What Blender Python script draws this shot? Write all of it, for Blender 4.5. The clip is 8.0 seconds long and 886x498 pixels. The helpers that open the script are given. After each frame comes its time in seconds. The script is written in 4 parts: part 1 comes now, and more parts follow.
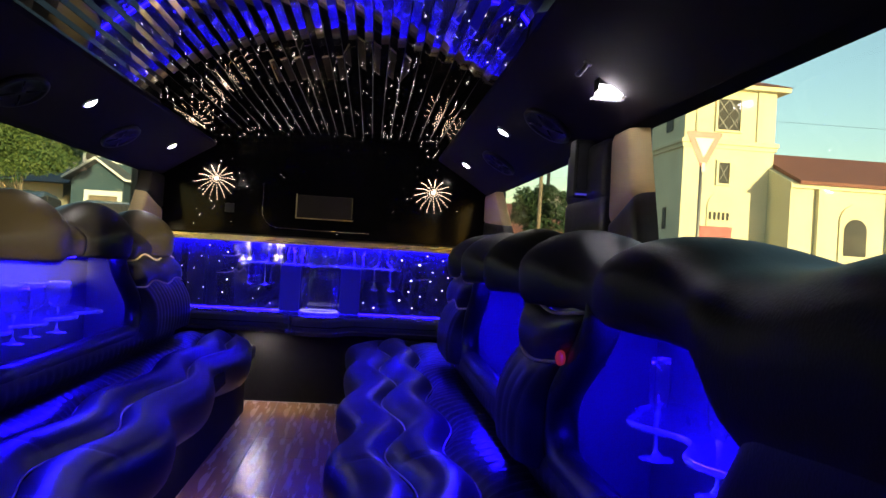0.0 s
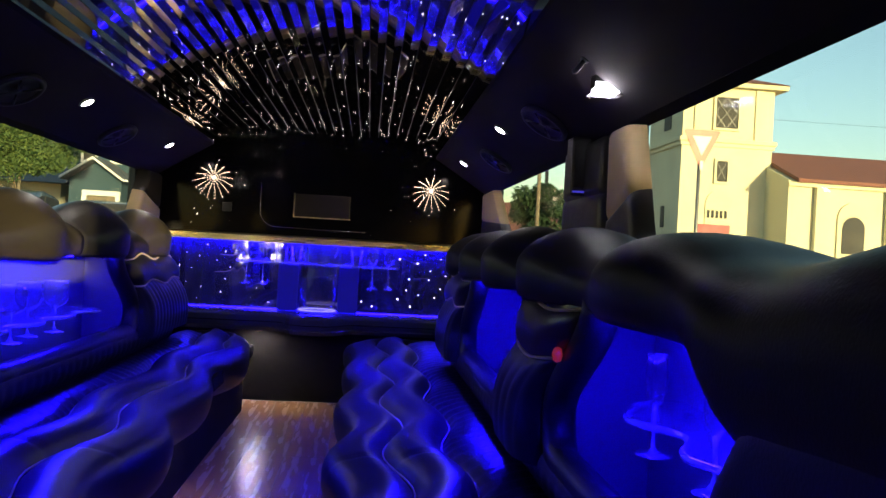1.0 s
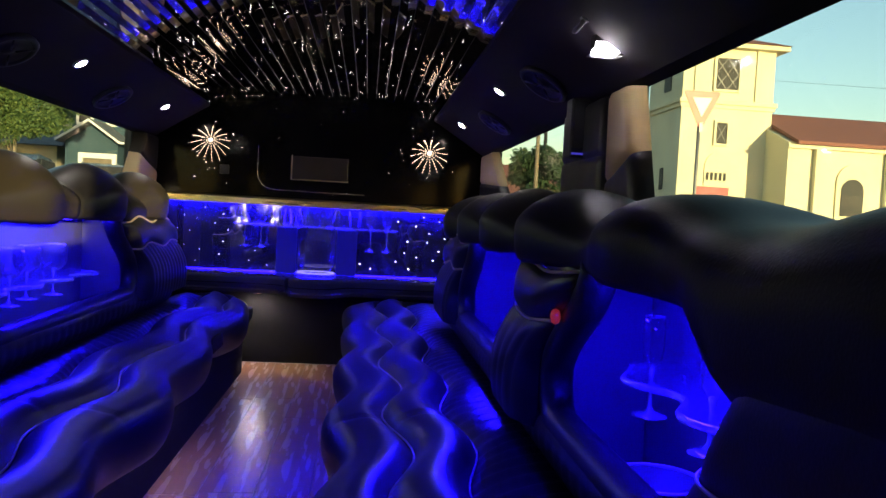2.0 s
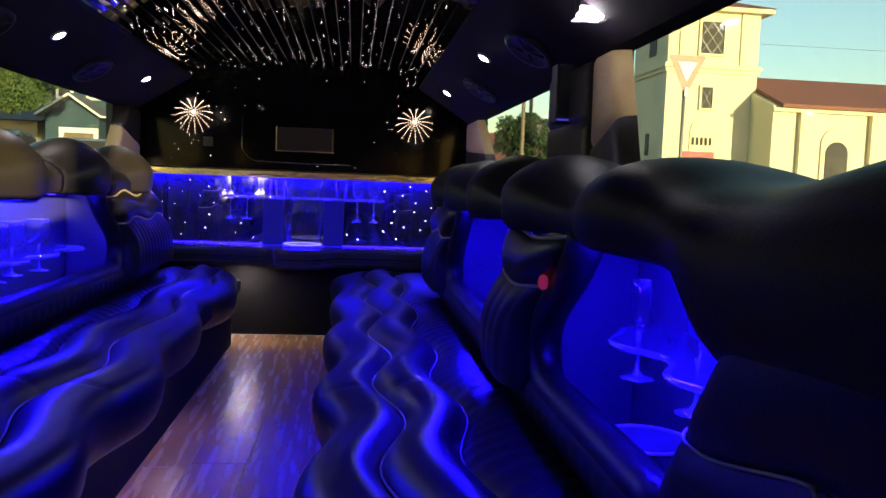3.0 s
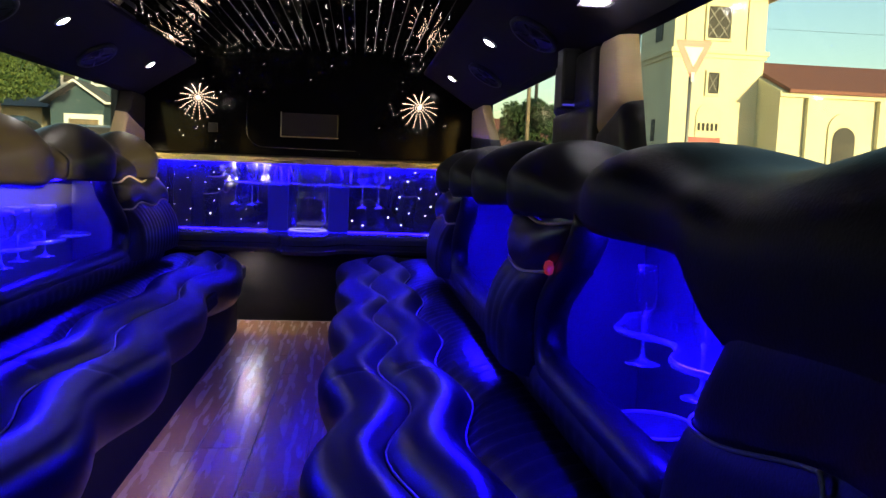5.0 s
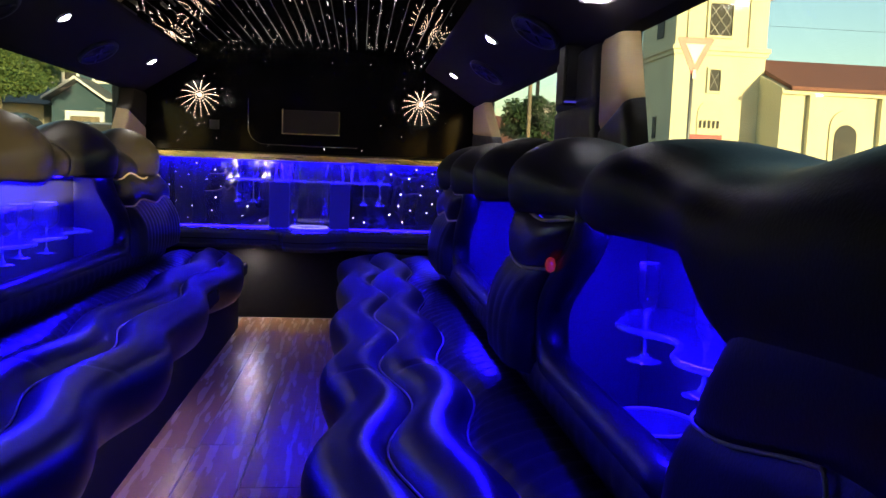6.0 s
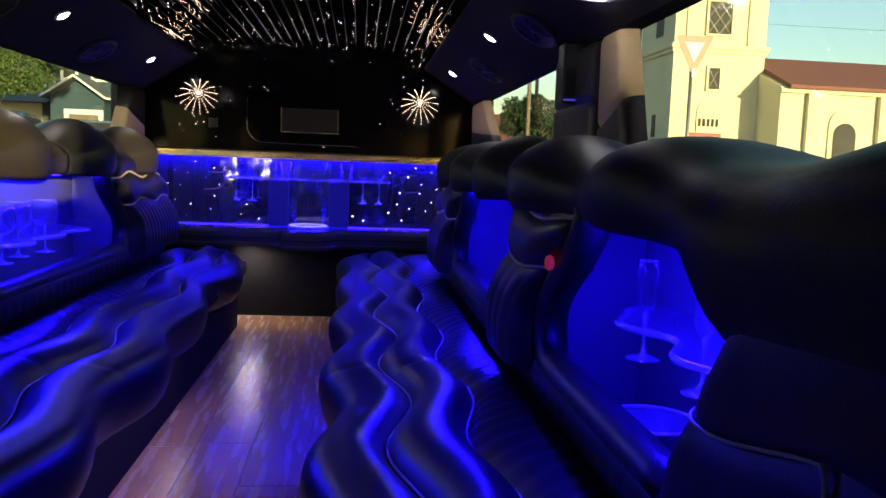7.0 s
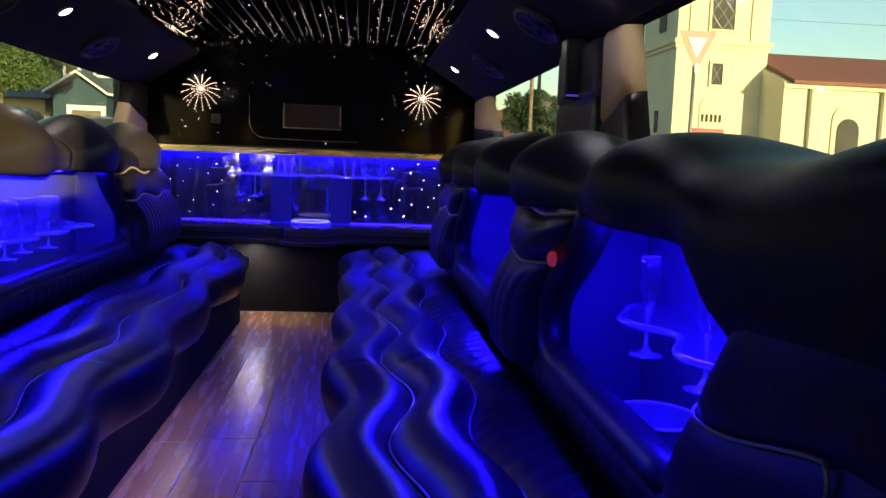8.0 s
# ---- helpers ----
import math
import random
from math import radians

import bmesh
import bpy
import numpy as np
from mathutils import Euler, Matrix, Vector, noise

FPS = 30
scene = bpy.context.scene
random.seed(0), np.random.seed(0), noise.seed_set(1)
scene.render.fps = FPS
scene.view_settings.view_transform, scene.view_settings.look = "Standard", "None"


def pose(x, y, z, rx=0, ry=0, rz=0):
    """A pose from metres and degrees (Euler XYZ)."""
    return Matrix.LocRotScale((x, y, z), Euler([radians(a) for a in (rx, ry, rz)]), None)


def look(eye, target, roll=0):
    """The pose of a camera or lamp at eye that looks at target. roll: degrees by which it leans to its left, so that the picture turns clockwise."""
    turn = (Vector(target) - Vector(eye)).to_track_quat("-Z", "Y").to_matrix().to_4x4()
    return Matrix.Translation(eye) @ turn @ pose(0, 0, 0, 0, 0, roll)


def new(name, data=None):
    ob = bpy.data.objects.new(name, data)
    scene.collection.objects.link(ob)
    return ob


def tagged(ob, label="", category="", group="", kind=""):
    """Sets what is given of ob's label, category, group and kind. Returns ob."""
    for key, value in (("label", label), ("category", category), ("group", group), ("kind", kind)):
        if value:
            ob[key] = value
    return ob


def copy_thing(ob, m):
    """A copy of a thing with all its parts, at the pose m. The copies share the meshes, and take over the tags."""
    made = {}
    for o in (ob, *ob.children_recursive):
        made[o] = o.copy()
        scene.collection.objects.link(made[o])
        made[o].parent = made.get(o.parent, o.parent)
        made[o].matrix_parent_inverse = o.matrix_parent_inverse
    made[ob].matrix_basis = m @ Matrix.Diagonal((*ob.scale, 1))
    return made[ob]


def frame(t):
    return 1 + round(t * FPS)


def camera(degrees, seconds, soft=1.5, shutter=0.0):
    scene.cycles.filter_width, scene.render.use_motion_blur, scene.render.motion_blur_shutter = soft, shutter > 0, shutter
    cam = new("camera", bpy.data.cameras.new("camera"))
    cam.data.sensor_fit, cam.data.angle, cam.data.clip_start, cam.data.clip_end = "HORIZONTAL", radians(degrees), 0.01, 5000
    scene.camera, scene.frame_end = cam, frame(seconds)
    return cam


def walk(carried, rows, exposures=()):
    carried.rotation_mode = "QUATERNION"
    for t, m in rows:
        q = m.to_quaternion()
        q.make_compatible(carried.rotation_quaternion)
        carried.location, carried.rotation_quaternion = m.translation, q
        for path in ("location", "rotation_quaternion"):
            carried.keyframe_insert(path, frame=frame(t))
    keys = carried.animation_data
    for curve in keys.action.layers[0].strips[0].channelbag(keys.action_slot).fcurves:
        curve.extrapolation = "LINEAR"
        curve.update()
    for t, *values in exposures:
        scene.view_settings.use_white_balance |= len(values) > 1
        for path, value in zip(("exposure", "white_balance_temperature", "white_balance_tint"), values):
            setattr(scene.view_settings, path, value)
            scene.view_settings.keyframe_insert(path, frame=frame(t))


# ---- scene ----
cam = camera(58.1, 8.0)
PATH = [
    (0, (0.2678, -0.0104, 0.8679), (0.4472, 1.9815, 0.8805), 3.40),
    (0.5, (0.2710, -0.0092, 0.8652), (0.4504, 1.9827, 0.8766), 3.26),
    (1, (0.2713, -0.0102, 0.8646), (0.4546, 1.9813, 0.8752), 3.22),
    (1.5, (0.2713, -0.0077, 0.8653), (0.4588, 1.9835, 0.8599), 3.28),
    (2, (0.2718, -0.0070, 0.8640), (0.4642, 1.9821, 0.7814), 3.17),
    (3.5, (0.2711, -0.0103, 0.8603), (0.5056, 1.9691, 0.6955), 1.91),
    (4, (0.2710, -0.0080, 0.8600), (0.4984, 1.9713, 0.6851), 1.94),
    (4.5, (0.2711, -0.0076, 0.8599), (0.4903, 1.9717, 0.6748), 2.09),
    (6, (0.2700, -0.0069, 0.8589), (0.4830, 1.9717, 0.6600), 2.20),
    (6.5, (0.2697, -0.0068, 0.8585), (0.4808, 1.9719, 0.6579), 2.20),
    (7, (0.2705, -0.0059, 0.8580), (0.4856, 1.9722, 0.6552), 2.19),
    (7.5, (0.2717, -0.0039, 0.8573), (0.4818, 1.9740, 0.6483), 2.20),
    (8, (0.2703, -0.0061, 0.8583), (0.4797, 1.9714, 0.6448), 2.17),
]
walk(cam, [(t, look(e, g, r)) for t, e, g, r in PATH], [(0, 2.28), (8, 2.28)])

# ---- light of the place ----
SUN_EL, SUN_AZ = radians(2.9), radians(159)
world = bpy.data.worlds.new("sky")
scene.world = world
world.use_nodes = True
wn = world.node_tree
sky = wn.nodes.new("ShaderNodeTexSky")
sky.sky_type, sky.sun_disc = "NISHITA", False
sky.sun_elevation, sky.sun_rotation = SUN_EL, SUN_AZ
sky.air_density, sky.dust_density, sky.ozone_density = 0.9, 0.6, 1.5
bg = wn.nodes["Background"]
bg.inputs["Strength"].default_value = 0.15
wn.links.new(sky.outputs[0], bg.inputs["Color"])
sun = new("sun", bpy.data.lights.new("sun", "SUN"))
sun.data.energy, sun.data.angle, sun.data.color = 2.2, radians(0.6), (1.0, 0.82, 0.46)
sun.matrix_world = look((math.sin(SUN_AZ) * math.cos(SUN_EL), math.cos(SUN_AZ) * math.cos(SUN_EL), math.sin(SUN_EL)), (0, 0, 0))

BLUE = (0.008, 0.002, 1.0)
LED_POWER = 80.0


# ---- materials ----
def base_mat(name, color, rough=0.5, metal=0.0, spec=0.5):
    m = bpy.data.materials.new(name)
    m.use_nodes = True
    p = m.node_tree.nodes["Principled BSDF"]
    p.inputs["Base Color"].default_value = (*color, 1)
    p.inputs["Roughness"].default_value = rough
    p.inputs["Metallic"].default_value = metal
    p.inputs["Specular IOR Level"].default_value = spec
    return m


def textured(name, c1, c2, rough=0.5, scale=8.0, bump=0.1, fine=120.0, metal=0.0, spec=0.5, stretch=(1, 1, 1), rvar=0.12, rand=0.0):
    """Two scales of noise: broad wear and tone in the colour and roughness, fine grain in the relief."""
    m = base_mat(name, c1, rough, metal, spec)
    nt = m.node_tree
    p = nt.nodes["Principled BSDF"]
    tc = nt.nodes.new("ShaderNodeTexCoord")
    mp = nt.nodes.new("ShaderNodeMapping")
    mp.inputs["Scale"].default_value = stretch
    nt.links.new(tc.outputs["Object"], mp.inputs["Vector"])
    big = nt.nodes.new("ShaderNodeTexNoise")
    big.inputs["Scale"].default_value, big.inputs["Detail"].default_value = scale, 6
    small = nt.nodes.new("ShaderNodeTexNoise")
    small.inputs["Scale"].default_value, small.inputs["Detail"].default_value = fine, 3
    for n in (big, small):
        nt.links.new(mp.outputs[0], n.inputs["Vector"])
    mix = nt.nodes.new("ShaderNodeMix")
    mix.data_type = "RGBA"
    mix.inputs[6].default_value, mix.inputs[7].default_value = (*c1, 1), (*c2, 1)
    if rand:
        oi = nt.nodes.new("ShaderNodeObjectInfo")
        ma = nt.nodes.new("ShaderNodeMath")
        ma.operation = "MULTIPLY_ADD"
        ma.inputs[1].default_value, ma.inputs[2].default_value = rand, -rand / 2
        ad = nt.nodes.new("ShaderNodeMath")
        nt.links.new(oi.outputs["Random"], ma.inputs[0])
        nt.links.new(ma.outputs[0], ad.inputs[0])
        nt.links.new(big.outputs[0], ad.inputs[1])
        nt.links.new(ad.outputs[0], mix.inputs[0])
    else:
        nt.links.new(big.outputs[0], mix.inputs[0])
    nt.links.new(mix.outputs[2], p.inputs["Base Color"])
    mr = nt.nodes.new("ShaderNodeMapRange")
    mr.inputs[3].default_value, mr.inputs[4].default_value = max(0.02, rough - rvar), min(1, rough + rvar)
    nt.links.new(big.outputs[0], mr.inputs[0])
    nt.links.new(mr.outputs[0], p.inputs["Roughness"])
    if bump:
        b = nt.nodes.new("ShaderNodeBump")
        b.inputs["Strength"].default_value, b.inputs["Distance"].default_value = bump, 0.004
        nt.links.new(small.outputs[0], b.inputs["Height"])
        nt.links.new(b.outputs[0], p.inputs["Normal"])
    return m


def glow(name, color, strength, lights=True):
    m = base_mat(name, (0.02, 0.02, 0.02))
    p = m.node_tree.nodes["Principled BSDF"]
    p.inputs["Emission Color"].default_value = (*color, 1)
    p.inputs["Emission Strength"].default_value = strength
    if not lights:
        m.cycles.emission_sampling = "NONE"
    return m


def clear_glass(name, color=(1, 1, 1), rough=0.0, ior=1.45):
    m = base_mat(name, color, rough)
    p = m.node_tree.nodes["Principled BSDF"]
    p.inputs["Transmission Weight"].default_value = 1
    p.inputs["IOR"].default_value = ior
    return m


def pane_mat(name, tint, gloss=0.06, power=5.0, most=0.4, haze=0.0):
    """Thin window glass: straight through, with a faint sheen."""
    m = bpy.data.materials.new(name)
    m.use_nodes = True
    nt = m.node_tree
    nt.nodes.clear()
    out = nt.nodes.new("ShaderNodeOutputMaterial")
    tr = nt.nodes.new("ShaderNodeBsdfTransparent")
    tr.inputs[0].default_value = (*tint, 1)
    gl = nt.nodes.new("ShaderNodeBsdfGlossy")
    gl.inputs["Roughness"].default_value = 0.02
    lw = nt.nodes.new("ShaderNodeLayerWeight")
    pw = nt.nodes.new("ShaderNodeMath")
    pw.operation, pw.inputs[1].default_value = "POWER", power
    fr = nt.nodes.new("ShaderNodeMath")
    fr.operation, fr.inputs[1].default_value, fr.inputs[2].default_value = "MULTIPLY_ADD", most, gloss / 2
    nt.links.new(lw.outputs["Facing"], pw.inputs[0])
    nt.links.new(pw.outputs[0], fr.inputs[0])
    mx = nt.nodes.new("ShaderNodeMixShader")
    nt.links.new(fr.outputs[0], mx.inputs[0])
    nt.links.new(tr.outputs[0], mx.inputs[1])
    nt.links.new(gl.outputs[0], mx.inputs[2])
    if haze:
        df = nt.nodes.new("ShaderNodeBsdfDiffuse")
        df.inputs[0].default_value = (0.9, 0.9, 0.95, 1)
        m2 = nt.nodes.new("ShaderNodeMixShader")
        m2.inputs[0].default_value = haze
        nt.links.new(mx.outputs[0], m2.inputs[1])
        nt.links.new(df.outputs[0], m2.inputs[2])
        nt.links.new(m2.outputs[0], out.inputs[0])
    else:
        nt.links.new(mx.outputs[0], out.inputs[0])
    return m


LEATHER = textured("black_leather", (0.0105, 0.0100, 0.0095), (0.019, 0.018, 0.0165), 0.34, 7, 0.12, 260, spec=0.28, rvar=0.06)
# Duller than LEATHER, to hold down window sheen on the right bolster.
LEATHER_MATT = textured("matt_black_leather", (0.0105, 0.0100, 0.0095), (0.018, 0.017, 0.016), 0.47, 7, 0.12, 260, spec=0.14, rvar=0.07)
# Stands in for sun patches on the left bolster, shade on the corner pillar
OLIVE_SUN_SHADE = textured("olive_sun_shade_tone", (0.024, 0.020, 0.013), (0.038, 0.031, 0.020), 0.42, 6, 0.08, 260)
PIPING = textured("grey_piping", (0.45, 0.43, 0.40), (0.58, 0.55, 0.50), 0.5, 40, 0.1, 300)
PIPING_GOLD = textured("gold_piping", (0.62, 0.48, 0.26), (0.75, 0.60, 0.34), 0.35, 40, 0.1, 300)
CARPET = textured("black_carpet", (0.006, 0.006, 0.006), (0.016, 0.015, 0.015), 0.95, 30, 0.6, 500, spec=0.1)
HEADLINER = textured("black_headliner", (0.030, 0.024, 0.031), (0.048, 0.039, 0.049), 0.9, 12, 0.3, 420, spec=0.2)
PLASTIC = textured("black_plastic", (0.012, 0.012, 0.013), (0.024, 0.023, 0.023), 0.42, 20, 0.1, 300)
PANEL = textured("black_gloss_panel", (0.004, 0.004, 0.005), (0.008, 0.007, 0.008), 0.10, 4, 0.0, 200, spec=0.1, rvar=0.04)
TAN = textured("tan_vinyl", (0.62, 0.44, 0.19), (0.70, 0.53, 0.26), 0.55, 9, 0.15, 240)
BRASS = textured("brushed_brass", (0.72, 0.58, 0.28), (0.85, 0.70, 0.38), 0.28, 6, 0.0, 200, metal=1.0, stretch=(0.5, 6, 6), rvar=0.04)
CHROME = textured("chrome", (0.75, 0.75, 0.77), (0.85, 0.85, 0.86), 0.12, 10, 0.0, 200, metal=1.0, rvar=0.05)
STRIP = textured("mirror_strip", (0.66, 0.66, 0.68), (0.76, 0.76, 0.78), 0.02, 3, 0.0, 100, metal=1.0, rvar=0.008)
MIRROR = textured("smoked_mirror", (0.20, 0.20, 0.23), (0.27, 0.27, 0.30), 0.03, 3, 0.0, 100, metal=0.86, rvar=0.01)
LINER = textured("grey_niche_liner", (0.070, 0.070, 0.076), (0.098, 0.098, 0.104), 0.5, 9, 0.1, 200)
COUNTER = textured("dark_lacquer", (0.030, 0.030, 0.036), (0.045, 0.045, 0.052), 0.20, 8, 0.0, 200, rvar=0.05)
PLANK = textured("brown_wood_plank", (0.29, 0.150, 0.076), (0.47, 0.265, 0.140), 0.27, 6, 0.0, 30, stretch=(5.0, 0.45, 1), rvar=0.06, rand=0.30)
JOINT = textured("pale_grout", (0.26, 0.19, 0.14), (0.34, 0.26, 0.20), 0.8, 30, 0.1, 200)
GLASS = pane_mat("drinking_glass", (0.98, 0.98, 0.98), 0.08, 3.6, 0.95, 0.003)
ACRYLIC = pane_mat("clear_acrylic", (0.90, 0.90, 0.97), 0.06, 3.0, 0.6, 0.02)
EDGE = pane_mat("acrylic_edge", (0.92, 0.93, 1.0), 0.55, 2.2, 0.85, 0.10)
FROST = clear_glass("frosted_acrylic", (0.85, 0.87, 1.0), 0.25, 1.49)
WINDOW = pane_mat("window_glass", (0.80, 0.84, 0.80), 0.03, 5.0, 0.25)
LED = glow("blue_led", BLUE, LED_POWER)
LED_SOFT = glow("blue_led_soft", BLUE, 56.0)
LED_LINE = glow("blue_led_line", BLUE, 5.0)
FOOT_LED = glow("warm_foot_led", (1.0, 0.80, 0.68), 2.3)
COUNTER_LAMP = glow("under_counter_lamp", (1.0, 0.86, 0.78), 68.0)
BAR_LED = glow("bar_led", BLUE, 42.0)
COLUMN = glow("edge_lit_acrylic", BLUE, 0.04)
STAR = glow("fibre_star", (1.0, 0.88, 0.74), 2.2, False)
BURST = glow("fibre_burst", (1.0, 0.70, 0.48), 1.15, False)
PUCK = glow("white_lamp", (1.0, 0.92, 0.85), 38.0)
DOME = glow("dome_lamp", (0.98, 0.93, 0.95), 10.0)
# Emission added so the cylinder's foot ring shows bright.
RING = glow("ring_glow", (0.42, 0.36, 1.0), 0.22)
RED = glow("red_reflection_glow", (1.0, 0.06, 0.05), 0.035)
BLUELINE = glow("blue_indicator", (0.10, 0.08, 1.0), 0.10, False)

# Broad tone variation also stands in for mottled tree shadow on the walls.
STUCCO = textured("yellow_stucco", (0.54, 0.50, 0.34), (0.78, 0.72, 0.50), 0.9, 0.6, 0.3, 14)
STUCCO_TRIM = textured("pale_stucco_trim", (0.62, 0.55, 0.36), (0.72, 0.66, 0.45), 0.9, 0.8, 0.2, 14)
ROOFTILE = textured("red_brown_tile", (0.17, 0.065, 0.045), (0.25, 0.10, 0.07), 0.8, 1.2, 0.5, 8)
DARKPANE = textured("dark_pane", (0.03, 0.03, 0.03), (0.06, 0.055, 0.05), 0.6, 3, 0.0, 40, spec=0.2)
METAL_GREY = textured("galvanised_pole", (0.16, 0.16, 0.15), (0.24, 0.23, 0.22), 0.5, 6, 0.1, 60, metal=0.6)
SIGN_RED = textured("sign_red", (0.60, 0.10, 0.07), (0.68, 0.15, 0.10), 0.45, 5, 0.0, 40)
SIGN_WHITE = textured("sign_white", (0.70, 0.62, 0.52), (0.80, 0.72, 0.62), 0.45, 5, 0.0, 40)
BOARD_RED = textured("red_board", (0.26, 0.012, 0.014), (0.34, 0.02, 0.02), 0.5, 5, 0.0, 40)
BARK = textured("bark", (0.12, 0.09, 0.06), (0.24, 0.19, 0.13), 0.9, 5, 0.6, 30)
LEAF = textured("green_leaf", (0.022, 0.060, 0.016), (0.115, 0.155, 0.035), 0.6, 2.2, 0.0, 20)
for leaf_mat in (LEAF,):
    lt = leaf_mat.node_tree
    geo = lt.nodes.new("ShaderNodeNewGeometry")
    lmix = [n for n in lt.nodes if n.bl_idname == "ShaderNodeMix"][0]
    lt.links.new(geo.outputs["Random Per Island"], lmix.inputs[0])
LEAF_DARK = textured("dark_leaf", (0.015, 0.04, 0.015), (0.04, 0.07, 0.025), 0.7, 0.7, 0.0, 20)
SIDING = textured("teal_siding", (0.026, 0.058, 0.076), (0.042, 0.080, 0.100), 0.8, 1, 0.2, 30)
WHITE = textured("white_paint", (0.70, 0.70, 0.66), (0.80, 0.80, 0.76), 0.6, 2, 0.1, 40)
SHINGLE = textured("grey_shingle", (0.10, 0.11, 0.12), (0.17, 0.18, 0.18), 0.9, 2, 0.4, 12)
ASPHALT = textured("asphalt", (0.045, 0.045, 0.046), (0.07, 0.068, 0.066), 0.9, 0.6, 0.4, 30)
CARPAINT = textured("dark_car_paint", (0.05, 0.07, 0.09), (0.07, 0.09, 0.11), 0.2, 1, 0.0, 40)
CARPAINT_GREY = textured("grey_car_paint", (0.16, 0.19, 0.20), (0.20, 0.23, 0.24), 0.2, 1, 0.0, 40)
TYRE = textured("tyre", (0.012, 0.012, 0.012), (0.02, 0.02, 0.02), 0.9, 8, 0.3, 60)


# ---- building helpers ----
ORIGIN = {}


def thing(name, loc, label, category, group="", kind=""):
    ob = new(name)
    ob.location = loc
    ob.empty_display_size = 0.1
    ORIGIN[ob] = Vector(loc)
    return tagged(ob, label, category, group, kind)


def mesh_of(name, bm, mat, smooth=True):
    bmesh.ops.recalc_face_normals(bm, faces=bm.faces)
    me = bpy.data.meshes.new(name)
    bm.to_mesh(me)
    bm.free()
    if smooth:
        for p in me.polygons:
            p.use_smooth = True
    me.materials.append(mat)
    return me


def part(name, bm, mat, parent, label="", smooth=True):
    """bm, in world coordinates, as one mesh under a thing or a part."""
    o = ORIGIN[parent]
    bmesh.ops.translate(bm, verts=bm.verts, vec=-o)
    ob = new(name, mesh_of(name, bm, mat, smooth))
    ob.parent = parent
    ORIGIN[ob] = o
    return tagged(ob, label)


def solid(name, bm, mat, label="", category="", group="", kind="", smooth=False):
    """A single-mesh thing; its origin stays at the world's."""
    ob = new(name, mesh_of(name, bm, mat, smooth))
    ORIGIN[ob] = Vector((0, 0, 0))
    return tagged(ob, label, category, group, kind)


def B():
    return bmesh.new()


def box(bm, x0, x1, y0, y1, z0, z1, bevel=0.0):
    vs = [bm.verts.new((x, y, z)) for x in (x0, x1) for y in (y0, y1) for z in (z0, z1)]
    fs = []
    for a in ((0, 1, 3, 2), (4, 6, 7, 5), (0, 4, 5, 1), (2, 3, 7, 6), (0, 2, 6, 4), (1, 5, 7, 3)):
        fs.append(bm.faces.new([vs[i] for i in a]))
    if bevel:
        es = list({e for f in fs for e in f.edges})
        bmesh.ops.bevel(bm, geom=es, offset=bevel, segments=2, profile=0.5, affect="EDGES")
    return bm


def prism(bm, pts, axis, a, b):
    """The polygon pts, swept along an axis from a to b."""
    def at(p, v):
        q = list(p)
        q.insert(axis, v)
        return q
    lo = [bm.verts.new(at(p, a)) for p in pts]
    hi = [bm.verts.new(at(p, b)) for p in pts]
    n = len(pts)
    for i in range(n):
        bm.faces.new((lo[i], lo[(i + 1) % n], hi[(i + 1) % n], hi[i]))
    bm.faces.new(lo[::-1])
    bm.faces.new(hi)
    return bm


def sheet(bm, f, nu, nv, wrap=False):
    """A surface f(u, v), u and v from 0 to 1; wrap closes it round v and caps both ends."""
    rows = []
    for i in range(nu + 1):
        rows.append([bm.verts.new(f(i / nu, j / nv)) for j in range(nv if wrap else nv + 1)])
    for i in range(nu):
        for j in range(nv):
            k = (j + 1) % nv if wrap else j + 1
            bm.faces.new((rows[i][j], rows[i][k], rows[i + 1][k], rows[i + 1][j]))
    if wrap:
        bm.faces.new(rows[0])
        bm.faces.new(rows[-1][::-1])
    return bm


def tube(bm, pts, r, n=6):
    pts = [Vector(p) for p in pts]
    rings = []
    for i, p in enumerate(pts):
        d = (pts[min(i + 1, len(pts) - 1)] - pts[max(i - 1, 0)]).normalized()
        a = d.orthogonal().normalized() if i == 0 else (rings_a - d * rings_a.dot(d)).normalized()
        rings_a = a
        c = d.cross(a)
        rr = r[i] if isinstance(r, (list, tuple)) else r
        rings.append([bm.verts.new(p + rr * (a * math.cos(2 * math.pi * k / n) + c * math.sin(2 * math.pi * k / n))) for k in range(n)])
    for i in range(len(rings) - 1):
        for k in range(n):
            bm.faces.new((rings[i][k], rings[i][(k + 1) % n], rings[i + 1][(k + 1) % n], rings[i + 1][k]))
    bm.faces.new(rings[0][::-1])
    bm.faces.new(rings[-1])
    return bm


def lathe(bm, prof, n=28, at=(0, 0, 0)):
    """prof: rows of radius and height, turned round the upright through at. Radius 0 ends close it."""
    rings = []
    for r, z in prof:
        if r < 1e-6:
            rings.append([bm.verts.new((at[0], at[1], at[2] + z))])
        else:
            rings.append([bm.verts.new((at[0] + r * math.cos(2 * math.pi * k / n), at[1] + r * math.sin(2 * math.pi * k / n), at[2] + z)) for k in range(n)])
    for a, b in zip(rings, rings[1:]):
        for k in range(n):
            p, q = a[k % len(a)], a[(k + 1) % n % len(a)]
            s_, t_ = b[(k + 1) % n % len(b)], b[k % len(b)]
            face = []
            for v in (p, q, s_, t_):
                if v not in face:
                    face.append(v)
            if len(face) > 2:
                bm.faces.new(face)
    return bm


